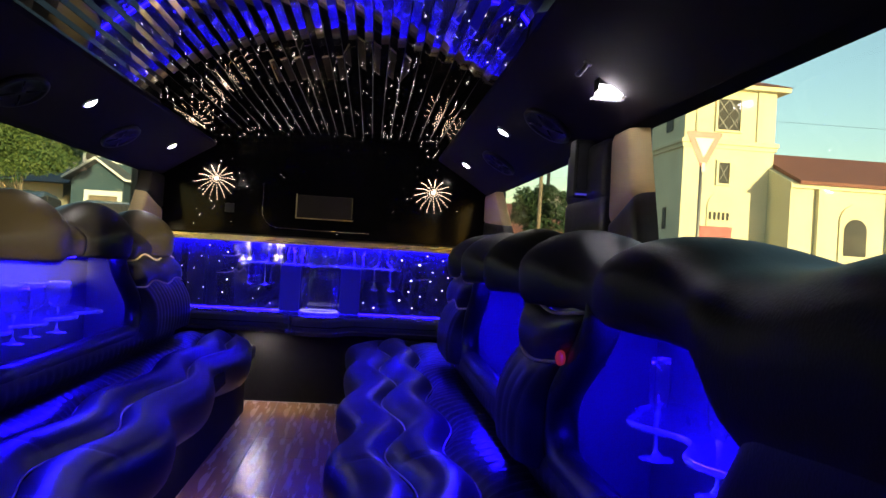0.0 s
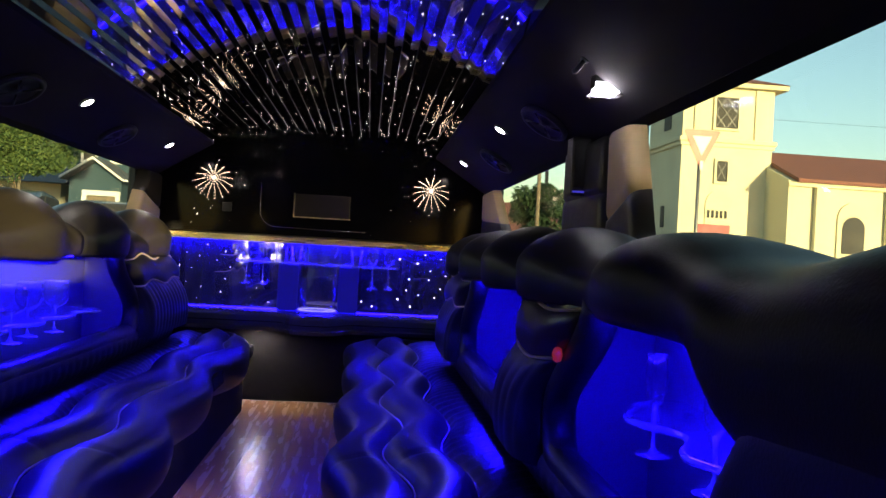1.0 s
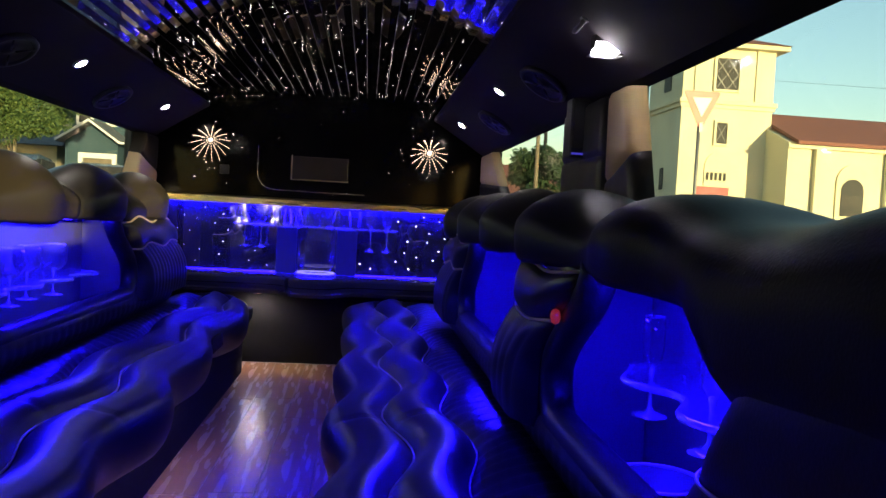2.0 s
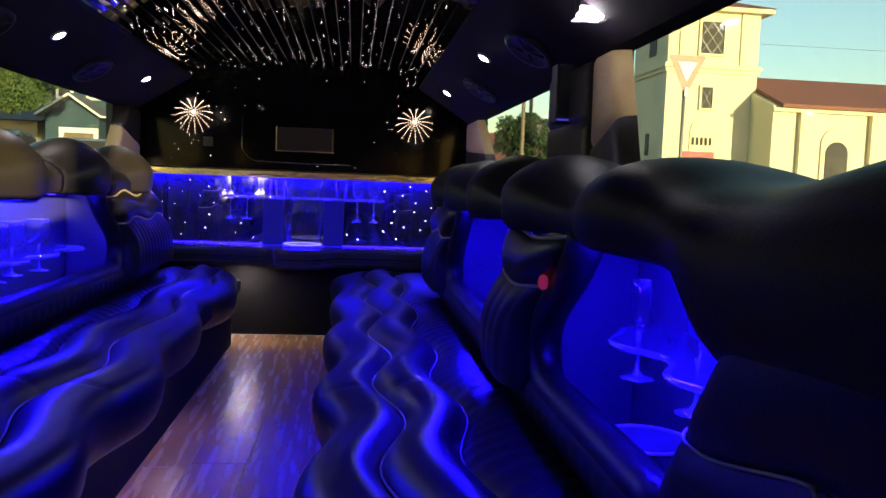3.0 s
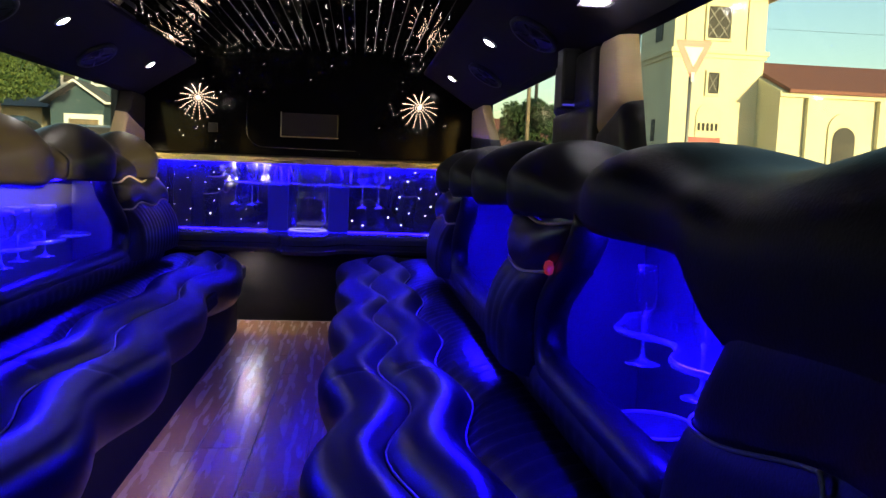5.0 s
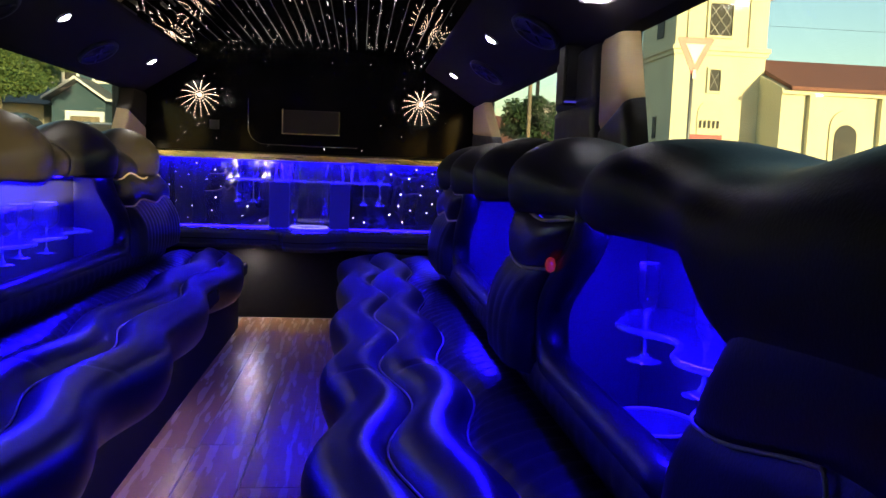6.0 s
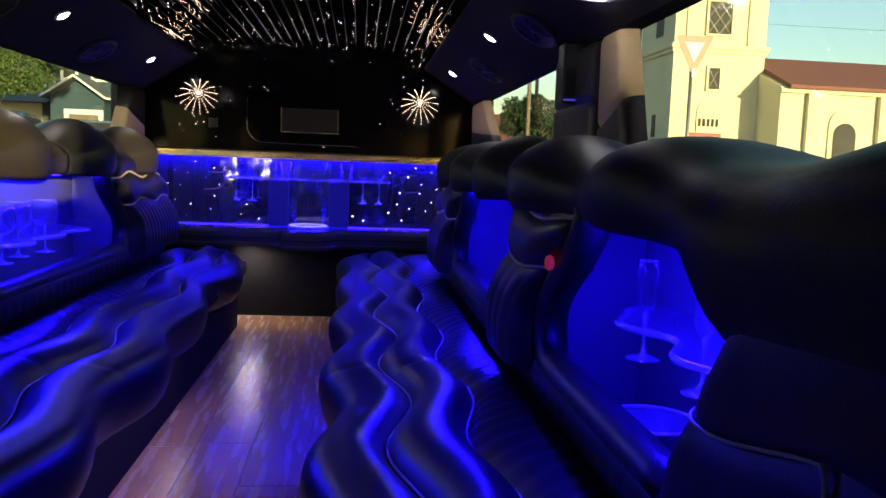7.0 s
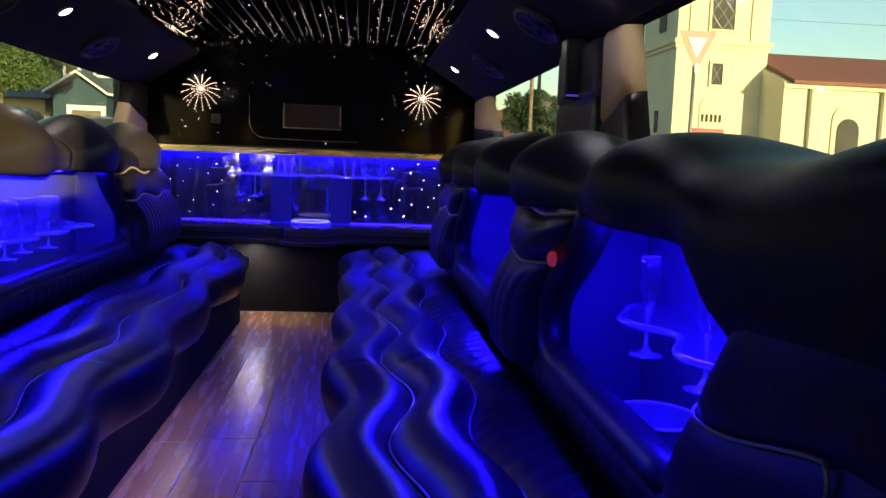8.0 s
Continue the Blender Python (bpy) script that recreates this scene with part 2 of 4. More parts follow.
def wave(y, knots):
    """+1 at each knot, -1 half-way between two."""
    if y <= knots[0]:
        k = (y - knots[0]) / (knots[1] - knots[0])
    elif y >= knots[-1]:
        k = (y - knots[-1]) / (knots[-1] - knots[-2])
    else:
        for a, b in zip(knots, knots[1:]):
            if a <= y <= b:
                k = (y - a) / (b - a)
                break
    return math.cos(2 * math.pi * k)


def smooth(a, b, v):
    v = min(1, max(0, (v - a) / (b - a)))
    return v * v * (3 - 2 * v)


# ---- the shell of the car ----
HALF, SILL, HEAD = 0.93, 0.875, 1.205
Y0, Y1 = -3.2, 4.5
VX, VZ, VC = 0.62, 1.395, 1.49

solid("floor", box(B(), -HALF, HALF, Y0, Y1, -0.05, -0.0012), JOINT, "floor with pale narrow joints between the planks", "floor", kind="structure")


def side_wall(s, name, openings):
    bm = B()
    x0, x1 = s * HALF, s * (HALF + 0.05)
    a, b = min(x0, x1), max(x0, x1)
    box(bm, a, b, Y0, Y1 + 0.05, -0.3, SILL)
    box(bm, a, b, Y0, Y1 + 0.05, HEAD + 0.05, 1.58)
    edges = [Y0] + [v for o in openings for v in o] + [Y1 + 0.05]
    for p, q in zip(edges[::2], edges[1::2]):
        box(bm, a, b, p, q, SILL, HEAD + 0.05)
    solid(name, bm, PLASTIC, "black side wall of the car with window openings", "wall", kind="structure")
    for i, (p, q) in enumerate(openings):
        w = thing("window_%d" % (i + (1 if s > 0 else 5)), (s * (HALF + 0.03), (p + q) / 2, SILL), "fixed side window with a dark rubber surround", "window", kind="structure")
        pn = part("pane", box(B(), s * (HALF + 0.03) - 0.003, s * (HALF + 0.03) + 0.003, p, q, SILL, HEAD + 0.05), WINDOW, w, smooth=False)
        pn.visible_shadow = False
        fr = B()
        for (u, v, c, d) in ((p, q, SILL, SILL + 0.012), (p, q, HEAD + 0.035, HEAD + 0.05), (p, p + 0.014, SILL + 0.012, HEAD + 0.035), (q - 0.014, q, SILL + 0.012, HEAD + 0.035)):
            xs = sorted((s * (HALF + 0.012), s * (HALF + 0.048)))
            box(fr, xs[0], xs[1], u, v, c, d, 0.003)
        part("seal", fr, PLASTIC, w, "black rubber seal", smooth=False)


side_wall(1, "wall_right", [(-3.0, -1.37), (-1.05, 0.45), (0.55, 2.02), (2.52, 4.28)])
# The first opening is unseen, added and sized to light the right pads.
side_wall(-1, "wall_left", [(-0.40, 0.50), (2.30, 4.22)])
solid("wall_rear", box(B(), -HALF - 0.05, HALF + 0.05, Y0 - 0.06, Y0, -0.3, 1.58), PLASTIC, "black rear wall of the car", "wall", kind="structure")
solid("roof", box(B(), -HALF - 0.05, HALF + 0.05, Y0 - 0.06, Y1 + 0.6, 1.58, 1.62), PLASTIC, "black roof skin over the ceiling", "roof", kind="structure")


def headliner(s):
    pts = [(s * 0.935, HEAD), (s * 0.90, HEAD + 0.012), (s * 0.78, 1.295), (s * VX, VZ), (s * (VX - 0.01), VZ + 0.10), (s * 0.935, VZ + 0.10)]
    bm = prism(B(), pts, 1, Y0, Y1)
    return bm


for s, nm in ((1, "ceiling_right"), (-1, "ceiling_left")):
    solid(nm, headliner(s), HEADLINER, "black fabric headliner sloping up from the windows", "ceiling", kind="structure")
solid("ceiling", box(B(), -VX, VX, Y0, Y1, VC + 0.035, VC + 0.06), PLASTIC, "dark backing above the mirror strips", "ceiling", kind="structure")


def vault(x):
    return VC - (VC - VZ - 0.01) * (x / VX) ** 2


NS = 26
strips = thing("mirror_strip_ceiling", (0, 1.5, 1.45), "lengthwise polished mirror strips lining the arched ceiling", "ceiling panel", kind="structure")
for i in range(NS):
    a, b = -VX + 2 * VX * i / NS, -VX + 2 * VX * (i + 1) / NS
    c = (a + b) / 2
    drop = 0.0040
    bm = B()
    prof = [(a + 0.0012, vault(a)), (c, vault(c) - drop), (b - 0.0012, vault(b)), (b - 0.0012, vault(b) + 0.004), (c, vault(c) + 0.004), (a + 0.0012, vault(a) + 0.004)]
    prism(bm, prof, 1, Y0 + 0.02, Y1 - 0.01)
    part("strip", bm, STRIP, strips, smooth=False)

# Glowing points added for the stars that the mirror strips reflect.
bm = B()
rns = random.Random(21)
for k in range(210):
    x, y = rns.uniform(-0.60, 0.60), 4.47 - 2.2 * rns.random() ** 1.2
    r = rns.choice((0.0008, 0.0011, 0.0014))
    z = vault(x) - 0.006
    c = bm.verts.new((x, y, z - r * 1.5))
    rg_ = [bm.verts.new((x + r * math.cos(1.0472 * q), y + r * math.sin(1.0472 * q), z)) for q in range(6)]
    for q in range(6):
        bm.faces.new((rg_[q], rg_[(q + 1) % 6], c))
tagged(part("star_lights", bm, STAR, strips, "tiny warm white points for fibre-optic stars and their reflections"), kind="stuff")

# ---- the partition at the front ----
part_pts = [(-HALF, 0.905), (HALF, 0.905), (HALF, 1.20), (0.78, 1.30), (VX, VZ + 0.1), (-VX, VZ + 0.1), (-0.78, 1.30), (-HALF, 1.20)]
solid("wall_front", box(B(), -HALF - 0.05, HALF + 0.05, Y1 + 0.03, Y1 + 0.08, -0.3, 1.58), PLASTIC, "bulkhead behind the front partition", "wall", kind="structure")
partition = thing("front_partition", (0, Y1, 0.9), "glossy black partition set with fibre-optic star lights", "partition", kind="structure")
panel = part("panel", prism(B(), part_pts, 1, Y1, Y1 + 0.028), PANEL, partition, smooth=False)


def star(bm, x, z, y, r, n=6):
    c = bm.verts.new((x, y - r * 0.5, z))
    ring = [bm.verts.new((x + r * math.cos(2 * math.pi * k / n), y, z + r * math.sin(2 * math.pi * k / n))) for k in range(n)]
    for k in range(n):
        bm.faces.new((ring[k], ring[(k + 1) % n], c))


rnd = random.Random(7)
bm = B()
for k in range(85):
    x, z = rnd.uniform(-0.82, 0.82), rnd.uniform(0.93, 1.44)
    if abs(x) < 0.36 and 0.95 < z < 1.24 or abs(x) > 0.62 and z > 1.33 - 0.5 * (abs(x) - 0.62):
        continue
    star(bm, x, z, Y1 - 0.001, rnd.choice((0.0009, 0.0012, 0.0016)))
tagged(part("star_lights", bm, STAR, partition, "tiny warm white points for fibre-optic stars and their reflections"), kind="stuff")


def burst(cx, cz):
    bm = B()
    for k in range(15):
        a = 2 * math.pi * (k + 0.5) / 15
        for j in range(8):
            t = 0.010 + 0.0132 * j
            droop = 0.9 * t * t / 0.1
            x, z = cx + 0.98 * t * math.cos(a), cz + 0.92 * t * math.sin(a) - droop * 0.22
            star(bm, x, z, Y1 - 0.001, 0.0024)
    for k in range(9):
        a, t = rnd.uniform(0, 6.28), 0.014 * math.sqrt(rnd.random())
        star(bm, cx + t * math.cos(a), cz + t * math.sin(a), Y1 - 0.001, 0.0026)
    part("firework_light", bm, BURST, partition, "fibre-optic firework burst of drooping dotted rays")


burst(-0.606, 1.212)
burst(0.600, 1.212)

# rounded frame and dark screen in the partition
bm = B()
path = [(-0.345, Y1 - 0.004, 1.20), (-0.345, Y1 - 0.004, 1.06)]
path += [(-0.345 + 0.09 * (1 - math.cos(a)), Y1 - 0.004, 1.05 - 0.09 * math.sin(a)) for a in [i * math.pi / 16 for i in range(1, 9)]]
path += [(0.0, Y1 - 0.004, 0.956), (0.25, Y1 - 0.004, 0.956)]
tube(bm, path, 0.0022)
part("screen_surround", bm, CHROME, partition, "thin bright curved line of the surround")
scr = part("screen", box(B(), -0.157, 0.152, Y1 - 0.012, Y1, 1.026, 1.152, 0.004), textured("screen_glass", (0.05, 0.042, 0.036), (0.06, 0.05, 0.042), 0.12, 4, 0, 100), partition, "dim grey-brown screen", smooth=False)
bm = B()
box(bm, -0.162, -0.158, Y1 - 0.014, Y1, 1.020, 1.155)
box(bm, -0.158, 0.155, Y1 - 0.014, Y1, 1.019, 1.0235)
part("screen_edge", bm, BRASS, scr, "bright edge strip", smooth=False)
part("switch_plate", box(B(), -0.55, -0.50, Y1 - 0.008, Y1, 1.03, 1.08, 0.003), PLASTIC, partition, smooth=False)

# brass trim, smoked mirror and counter
bm = prism(B(), [(4.458, 0.885), (4.456, 0.872), (4.445, 0.872), (4.445, 0.893), (4.445, 0.905), (4.46, 0.914), (4.499, 0.914), (4.499, 0.885)], 0, -0.915, 0.915)
solid("trim", bm, BRASS, "polished brass rail between partition and bar mirror", "trim", kind="structure")
bar = thing("bar_back", (0, 4.5, 0.5), "smoked mirror bar back with star lights", "mirror", kind="structure")
part("mirror", box(B(), -0.915, 0.915, 4.500, 4.528, 0.49, 0.885), MIRROR, bar, "smoked mirror", smooth=False)
bm = B()
for k in range(-14, 15):
    for j in range(-9, 10):
        # a slanted, uneven grid of drilled points
        x = 0.088 * k + 0.036 * j + rnd.uniform(-0.016, 0.016)
        z = 0.69 + 0.068 * j - 0.022 * k + rnd.uniform(-0.013, 0.013)
        r = rnd.choice((0.0032, 0.0037, 0.0042)) if x > 0 else rnd.choice((0.0020, 0.0025, 0.0030))
        if abs(x) > 0.87 or not 0.53 < z < 0.86 or abs(x) < 0.42 and z > 0.62 or abs(x) < 0.2 or rnd.random() < 0.08:
            continue
        star(bm, x, z, 4.499, r)
tagged(part("star_lights", bm, STAR, bar, "tiny white fibre-optic points"), kind="stuff")


def bulge(x):
    return 4.30 - 0.16 * math.exp(-(x / 0.15) ** 4)


counter = thing("bar_counter", (0, 4.4, 0.0), "dark lacquered counter with a rounded front bulge", "counter")
bm = B()


def counter_f(u, v):
    x = -0.90 + 1.8 * u
    f = bulge(x)
    prof = [(4.495, 0.50), (f + 0.03, 0.50), (f + 0.008, 0.494), (f, 0.48), (f, 0.452), (f + 0.012, 0.446), (f + 0.012, 0.425), (f, 0.418), (f + 0.01, 0.40), (4.495, 0.40)]
    k = min(int(v * len(prof) + 1e-6), len(prof) - 1)
    return (x, *prof[k])


sheet(bm, counter_f, 90, 10, True)
part("top", bm, COUNTER, counter, smooth=False)
part("carcass", box(B(), -0.90, 0.90, 4.465, 4.495, 0.0, 0.40), CARPET, counter, "black carpeted front", smooth=False)

downlight = thing("under_counter_lamp", (-0.30, 4.37, 0.40), "small round white foot lamp under the counter, switched on", "lamp")
part("ring", lathe(B(), [(0.026, 0.0), (0.032, 0.0), (0.032, -0.007), (0.028, -0.009), (0.026, -0.006)], 24, (-0.30, 4.37, 0.3995)), CHROME, downlight, "chrome ring")
part("lens", lathe(B(), [(0.0, -0.001), (0.0255, -0.001), (0.0255, -0.005), (0.0, -0.006)], 24, (-0.30, 4.37, 0.3995)), COUNTER_LAMP, downlight, "glowing white lens")

# ---- seats ----
KNOTS = [-3.1, -2.45, -1.8, -1.2, -0.65, -0.1, 0.44, 1.02, 1.61, 2.24, 2.95, 3.72]


KNOTS_LEFT = [-3.1, -2.5, -1.9, -1.3, -0.7, -0.1, 0.50, 1.10, 1.72, 2.38, 3.22, 4.0]


def seat_edge(s, y):
    w = wave(y, KNOTS if s > 0 else KNOTS_LEFT)
    e = (0.212 + 0.026 * w) if s > 0 else (0.222 + 0.026 * w + 0.065 * smooth(1.9, 3.3, y))
    t = min(1.0, max(0.0, (y - 3.98) / 0.30))
    return e - 0.025 * smooth(3.4, 3.8, y) + 0.30 * (1 - math.sqrt(1 - t * t))


def seam_one(s, y):
    return max((0.363 if s > 0 else 0.385) + 0.031 * wave(y - 0.03, KNOTS if s > 0 else KNOTS_LEFT), seat_edge(s, y) + 0.075)


def seam_two(s, y):
    return max((0.507 if s > 0 else 0.53) + 0.024 * wave(y - 0.08, KNOTS if s > 0 else KNOTS_LEFT), seam_one(s, y) + 0.06)


SEAT = 0.385


def bench(s, y0, y1):
    b = thing("bench_seat", (s * 0.5, (y0 + y1) / 2, 0), "long black leather bench with wavy rolled cushions", "bench", "benches along the walls")
    part("base", box(B(), min(s * 0.335, s * 0.92), max(s * 0.335, s * 0.92), y0, y1 - 0.12, 0.0, 0.27), CARPET, b, "black carpeted plinth", smooth=False)
    ny = int((y1 - y0) / 0.011)

    def crease(y):
        return 0.010 * math.exp(-((y - 1.83) / 0.012) ** 2)

    def outer(u, v):
        y = y0 + (y1 - y0) * u
        e, m = seat_edge(s, y), seam_one(s, y)
        endz = 1 - 0.10 * smooth(y1 - 0.06, y1, y)
        # from the seam over the crown, round the nose and back under
        a = math.pi * (1.0 * v)
        c, r = e + 0.055, 0.055
        if v < 0.45:
            t = v / 0.45
            x = m + (c - m) * t
            z = SEAT - 0.030 * (1 - t) ** 3 + 0.012 * math.sin(math.pi * t)
        else:
            t = (v - 0.45) / 0.55
            a = math.pi / 2 + t * math.pi * 0.95
            x = c + r * math.cos(a)
            z = SEAT - 0.060 + 0.060 * math.sin(a) if t < 0.5 else SEAT - 0.06 + 0.110 * math.sin(a)
        z -= crease(y) * (1 - v)
        return (s * x, y, 0.2 + (z - 0.2) * endz)

    part("outer_roll", sheet(B(), outer, ny, 18), LEATHER, b)

    def second(u, v):
        y = y0 + (y1 - y0) * u
        a, c = seam_two(s, y), seam_one(s, y)
        x = a + (c - a) * v
        z = SEAT - 0.028 + 0.052 * math.sin(math.pi * v) ** 0.6 - crease(y) * math.sin(math.pi * v)
        return (s * x, y, 0.2 + (z - 0.2) * (1 - 0.10 * smooth(y1 - 0.06, y1, y)))

    part("middle_roll", sheet(B(), second, ny, 12), LEATHER, b)

    def quilt(u, v):
        y = y0 + (y1 - y0) * u
        a, c = max(0.70, seam_two(s, y) + 0.01), seam_two(s, y)
        x = a + (c - a) * v
        ch = abs(math.sin(math.pi * (y + 0.10 * v) / 0.058)) ** 0.7
        z = SEAT - 0.034 + 0.030 * math.sin(math.pi * min(1, 0.25 + 0.75 * v)) ** 0.5 + 0.015 * ch * math.sin(math.pi * v) ** 0.5
        return (s * x, y, 0.2 + (z - 0.2) * (1 - 0.10 * smooth(y1 - 0.06, y1, y)))

    part("quilted_strip", sheet(B(), quilt, int((y1 - y0) / 0.0105), 8), LEATHER, b, "channel-quilted leather strip")
    for f, nm in ((seam_one, "piping"), (seam_two, "piping")):
        pts = [(s * f(s, y0 + (y1 - y0) * i / 160), y0 + (y1 - y0) * i / 160, SEAT - 0.022) for i in range(158)]
        part(nm, tube(B(), pts, 0.0024, 5), PIPING, b, "thin grey piping")
    if s < 0:
        part("led_strip", box(B(), min(s * 0.316, s * 0.332), max(s * 0.316, s * 0.332), y0, y1 - 1.45, 0.240, 0.245), FOOT_LED, b, "warm white foot light strip", smooth=False)
    bm = B()
    box(bm, min(s * 0.30, s * 0.72), max(s * 0.30, s * 0.72), y0, y1 - 0.05, 0.27, 0.335, 0.01)
    part("seat_board", bm, CARPET, b, smooth=False)
    return b


bench(1, -2.9, 4.28)
bench(-1, -2.9, 4.28)

BK = {1: [-3.4, -2.7, -2.0, -1.35, -0.7, -0.1, 0.46, 1.01, 1.56, 2.05, 2.58, 3.03], -1: [-3.4, -2.7, -2.0, -1.35, -0.7, -0.1, 0.46, 1.05, 1.65, 2.24, 2.84, 3.43, 4.02]}
FACE = 0.62


def backrest(s, y0, y1, niches):
    b = thing("backrest", (s * 0.75, (y0 + y1) / 2, SEAT), "black leather backrest with a wavy top bolster and lit niches", "backrest", "backrests along the walls")
    yb = y1 - 0.16

    def roll(ya, yc):
        def bolster(u, v):
            y = ya + (yc - ya) * u
            w = 1 - 2 * abs(math.sin(math.acos(max(-1.0, min(1.0, wave(y, BK[s])))) / 2)) ** 1.9
            fade = 1 - 0.75 * smooth(yb - 0.2, yb, y) ** 2
            far, near = smooth(0.8, 2.0, y), smooth(0.95, 0.72, y)
            top = 0.893 + 0.022 * smooth(0.9, 2.2, y) + (0.017 + 0.019 * far) * w + (0.026 if s < 0 else 0.0)
            bot = 0.770 - 0.075 * smooth(0.79, 0.66, y) - 0.008 * far * w
            cz, cx = (top + bot) / 2, 0.735 - (0.012 + 0.012 * far) * w * (1 - near)
            rx, rz = 0.138 + 0.010 * w * (1 - near) + 0.014 * near, (top - bot) / 2
            a = 2 * math.pi * v
            c, d = math.cos(a), math.sin(a)
            k = 0.88 + 0.30 * far if d > 0 else 0.48
            x = cx + rx * math.copysign(abs(c) ** k, c)
            z = cz + rz * math.copysign(abs(d) ** k, d) * (0.5 + 0.5 * fade if d > 0 else 1 - 0.75 * smooth(-0.74, -0.52, c))
            return (s * x, y, z)
        return sheet(B(), bolster, max(6, int((yc - ya) / 0.022)), 28, True)

    if s > 0:
        part("bolster", roll(y0, yb), LEATHER_MATT, b, "wavy rolled top bolster")
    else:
        # sun patches are put into the leather colour, black left between them
        part("bolster", roll(y0, 2.60), OLIVE_SUN_SHADE, b, "wavy top bolster, toned olive for sun patches")
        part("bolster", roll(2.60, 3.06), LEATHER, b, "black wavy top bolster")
        part("bolster", roll(3.06, yb), OLIVE_SUN_SHADE, b, "wavy top bolster, toned olive for sun patches")

    def lower(u, v):
        y = y0 + (y1 - y0) * u
        ch = abs(math.sin(math.pi * (y + 0.12 * v) / 0.06)) ** 0.8
        if v < 0.6:
            t = v / 0.6
            x, z = 0.690 - 0.070 * t - 0.014 * math.sin(math.pi * t), 0.365 + 0.100 * t
            x -= 0.008 * ch * math.sin(math.pi * t) ** 0.5
        else:
            a = (v - 0.6) / 0.4 * math.pi * 0.9
            x, z = 0.660 - 0.040 * math.cos(a), 0.465 + 0.042 * math.sin(a)
        return (s * x, y, z)

    part("lower_roll", sheet(B(), lower, int((y1 - y0) / 0.012), 18), LEATHER, b, "quilted lower back roll")
    # pads between the niches
    edges = [y0] + [v for n in niches for v in n] + [y1]
    for p, q in zip(edges[::2], edges[1::2]):
        pad(s, b, p, q, p == y0, q == y1)
    for (p, q) in niches:
        niche(s, b, p, q)
    # closing back board
    bm = B()
    box(bm, min(s * 0.885, s * 0.925), max(s * 0.885, s * 0.925), y0, y1 - 0.02, 0.30, 0.868)
    part("back_board", bm, PLASTIC, b, smooth=False)
    return b


def near_side(p, z):
    return p - 0.25 * smooth(0.57, 0.80, z)


def far_side(q, z):
    return q + 0.17 * smooth(0.78, 0.56, z)


def pad(s, b, p, q, first, last):
    """A padded pillar between two niches: a smooth pad over a channel-quilted one, with rolled sides, leaning."""
    w = q - p
    n = max(16, int(w / 0.012))
    plain = p < 0.5 < q and s > 0
    zl, zu = (0.640, 0.752) if plain else (0.680, 0.786)

    def side(u):
        d = min(u, 1 - u) * w
        return 1 - math.sqrt(max(0, 1 - (min(d, 0.08) / 0.08 - 1) ** 2))

    def seam(u):
        return zl + 0.011 * math.sin(2 * math.pi * (p + w * u) / 0.28) if not plain else 0.632 + 0.036 * smooth(0.66, 0.48, p + (w + 0.072) * u)

    def top(u):
        return zu + 0.012 * math.sin(2 * math.pi * (p + w * u) / 0.28 + 0.6) if not plain else 0.744 + min(0.06, 0.20 * max(0.0, 0.628 - p - w * u))

    def lean(u, z):
        a = p if first else near_side(p, z)
        e = q + 0.14 - 0.44 * smooth(0.56, 0.95, z) if last else far_side(q, z) - (0.07 * smooth(0.78, 0.56, z) if first else 0)
        return a + (e - a) * u

    def face(z):
        return (0.598 if plain else 0.612) - 0.02 * smooth(0.72, 0.50, z)

    def upper(u, v):
        z = seam(u) + (top(u) - seam(u)) * v
        x = face(z) - 0.002 - (0.010 if plain else 0.024) * math.sin(math.pi * v) ** 0.6 + 0.085 * side(u)
        return (s * x, lean(u, z), z)

    part("upper_pad", sheet(B(), upper, n, 12), LEATHER, b)

    def crown(u, v):
        z = top(u) + ((0.905 if last else 0.80 if plain else 0.845) - top(u)) * v
        x = (face(z) - 0.014 * math.sin(math.pi * v) + 0.09 * v ** 3 if last else face(z) + (-0.006 if plain else 0.006 + 0.02 * v)) + 0.085 * side(u)
        return (s * x, lean(u, z), z)

    part("crown_pad", sheet(B(), crown, n, 12), LEATHER, b)

    def low(u, v):
        z = 0.46 + (seam(u) - 0.46) * v
        ch = 0 if plain else abs(math.sin(math.pi * (p + w * u) / 0.042)) ** 0.8
        x = face(z) - 0.002 - (0.008 if plain else 0.016) * math.sin(math.pi * min(1, 0.15 + 0.85 * v)) ** 0.5 + 0.085 * side(u) - 0.005 * ch * (1 - side(u)) * math.sin(math.pi * v) ** 0.4
        return (s * x, lean(u, z), z)

    part("quilted_pad", sheet(B(), low, max(24, int(w / 0.006)), 12), LEATHER, b)
    for f in (seam, top):
        pts = []
        ua = 0.0 if not plain else (0.487 - p) / (w + 0.06) if f is seam else 0.85
        if plain and f is seam:
            # the lower seam turns round a corner and runs down to the seat
            for k in range(13):
                a = max(0.0, (k - 5) / 7) * math.pi / 2
                z = f(ua) - 0.022 * (1 - math.sin(a)) - max(0, 5 - k) * 0.022
                pts.append((s * (face(z) - 0.009), 0.487 - 0.012 * math.cos(a) ** 1.2 + 0.002 * max(0, 5 - k), z))
        for i in range(1 if ua and f is seam else 0, 49):
            u = ua + (1 - ua) * i / 48
            pts.append((s * (face(f(u)) - 0.007 + 0.085 * side(u)), lean(u, f(u)), f(u)))
        part("piping", tube(B(), pts, 0.0019 if plain else 0.0036, 6), PIPING if plain else PIPING_GOLD, b, "pale piping along a wavy seam")


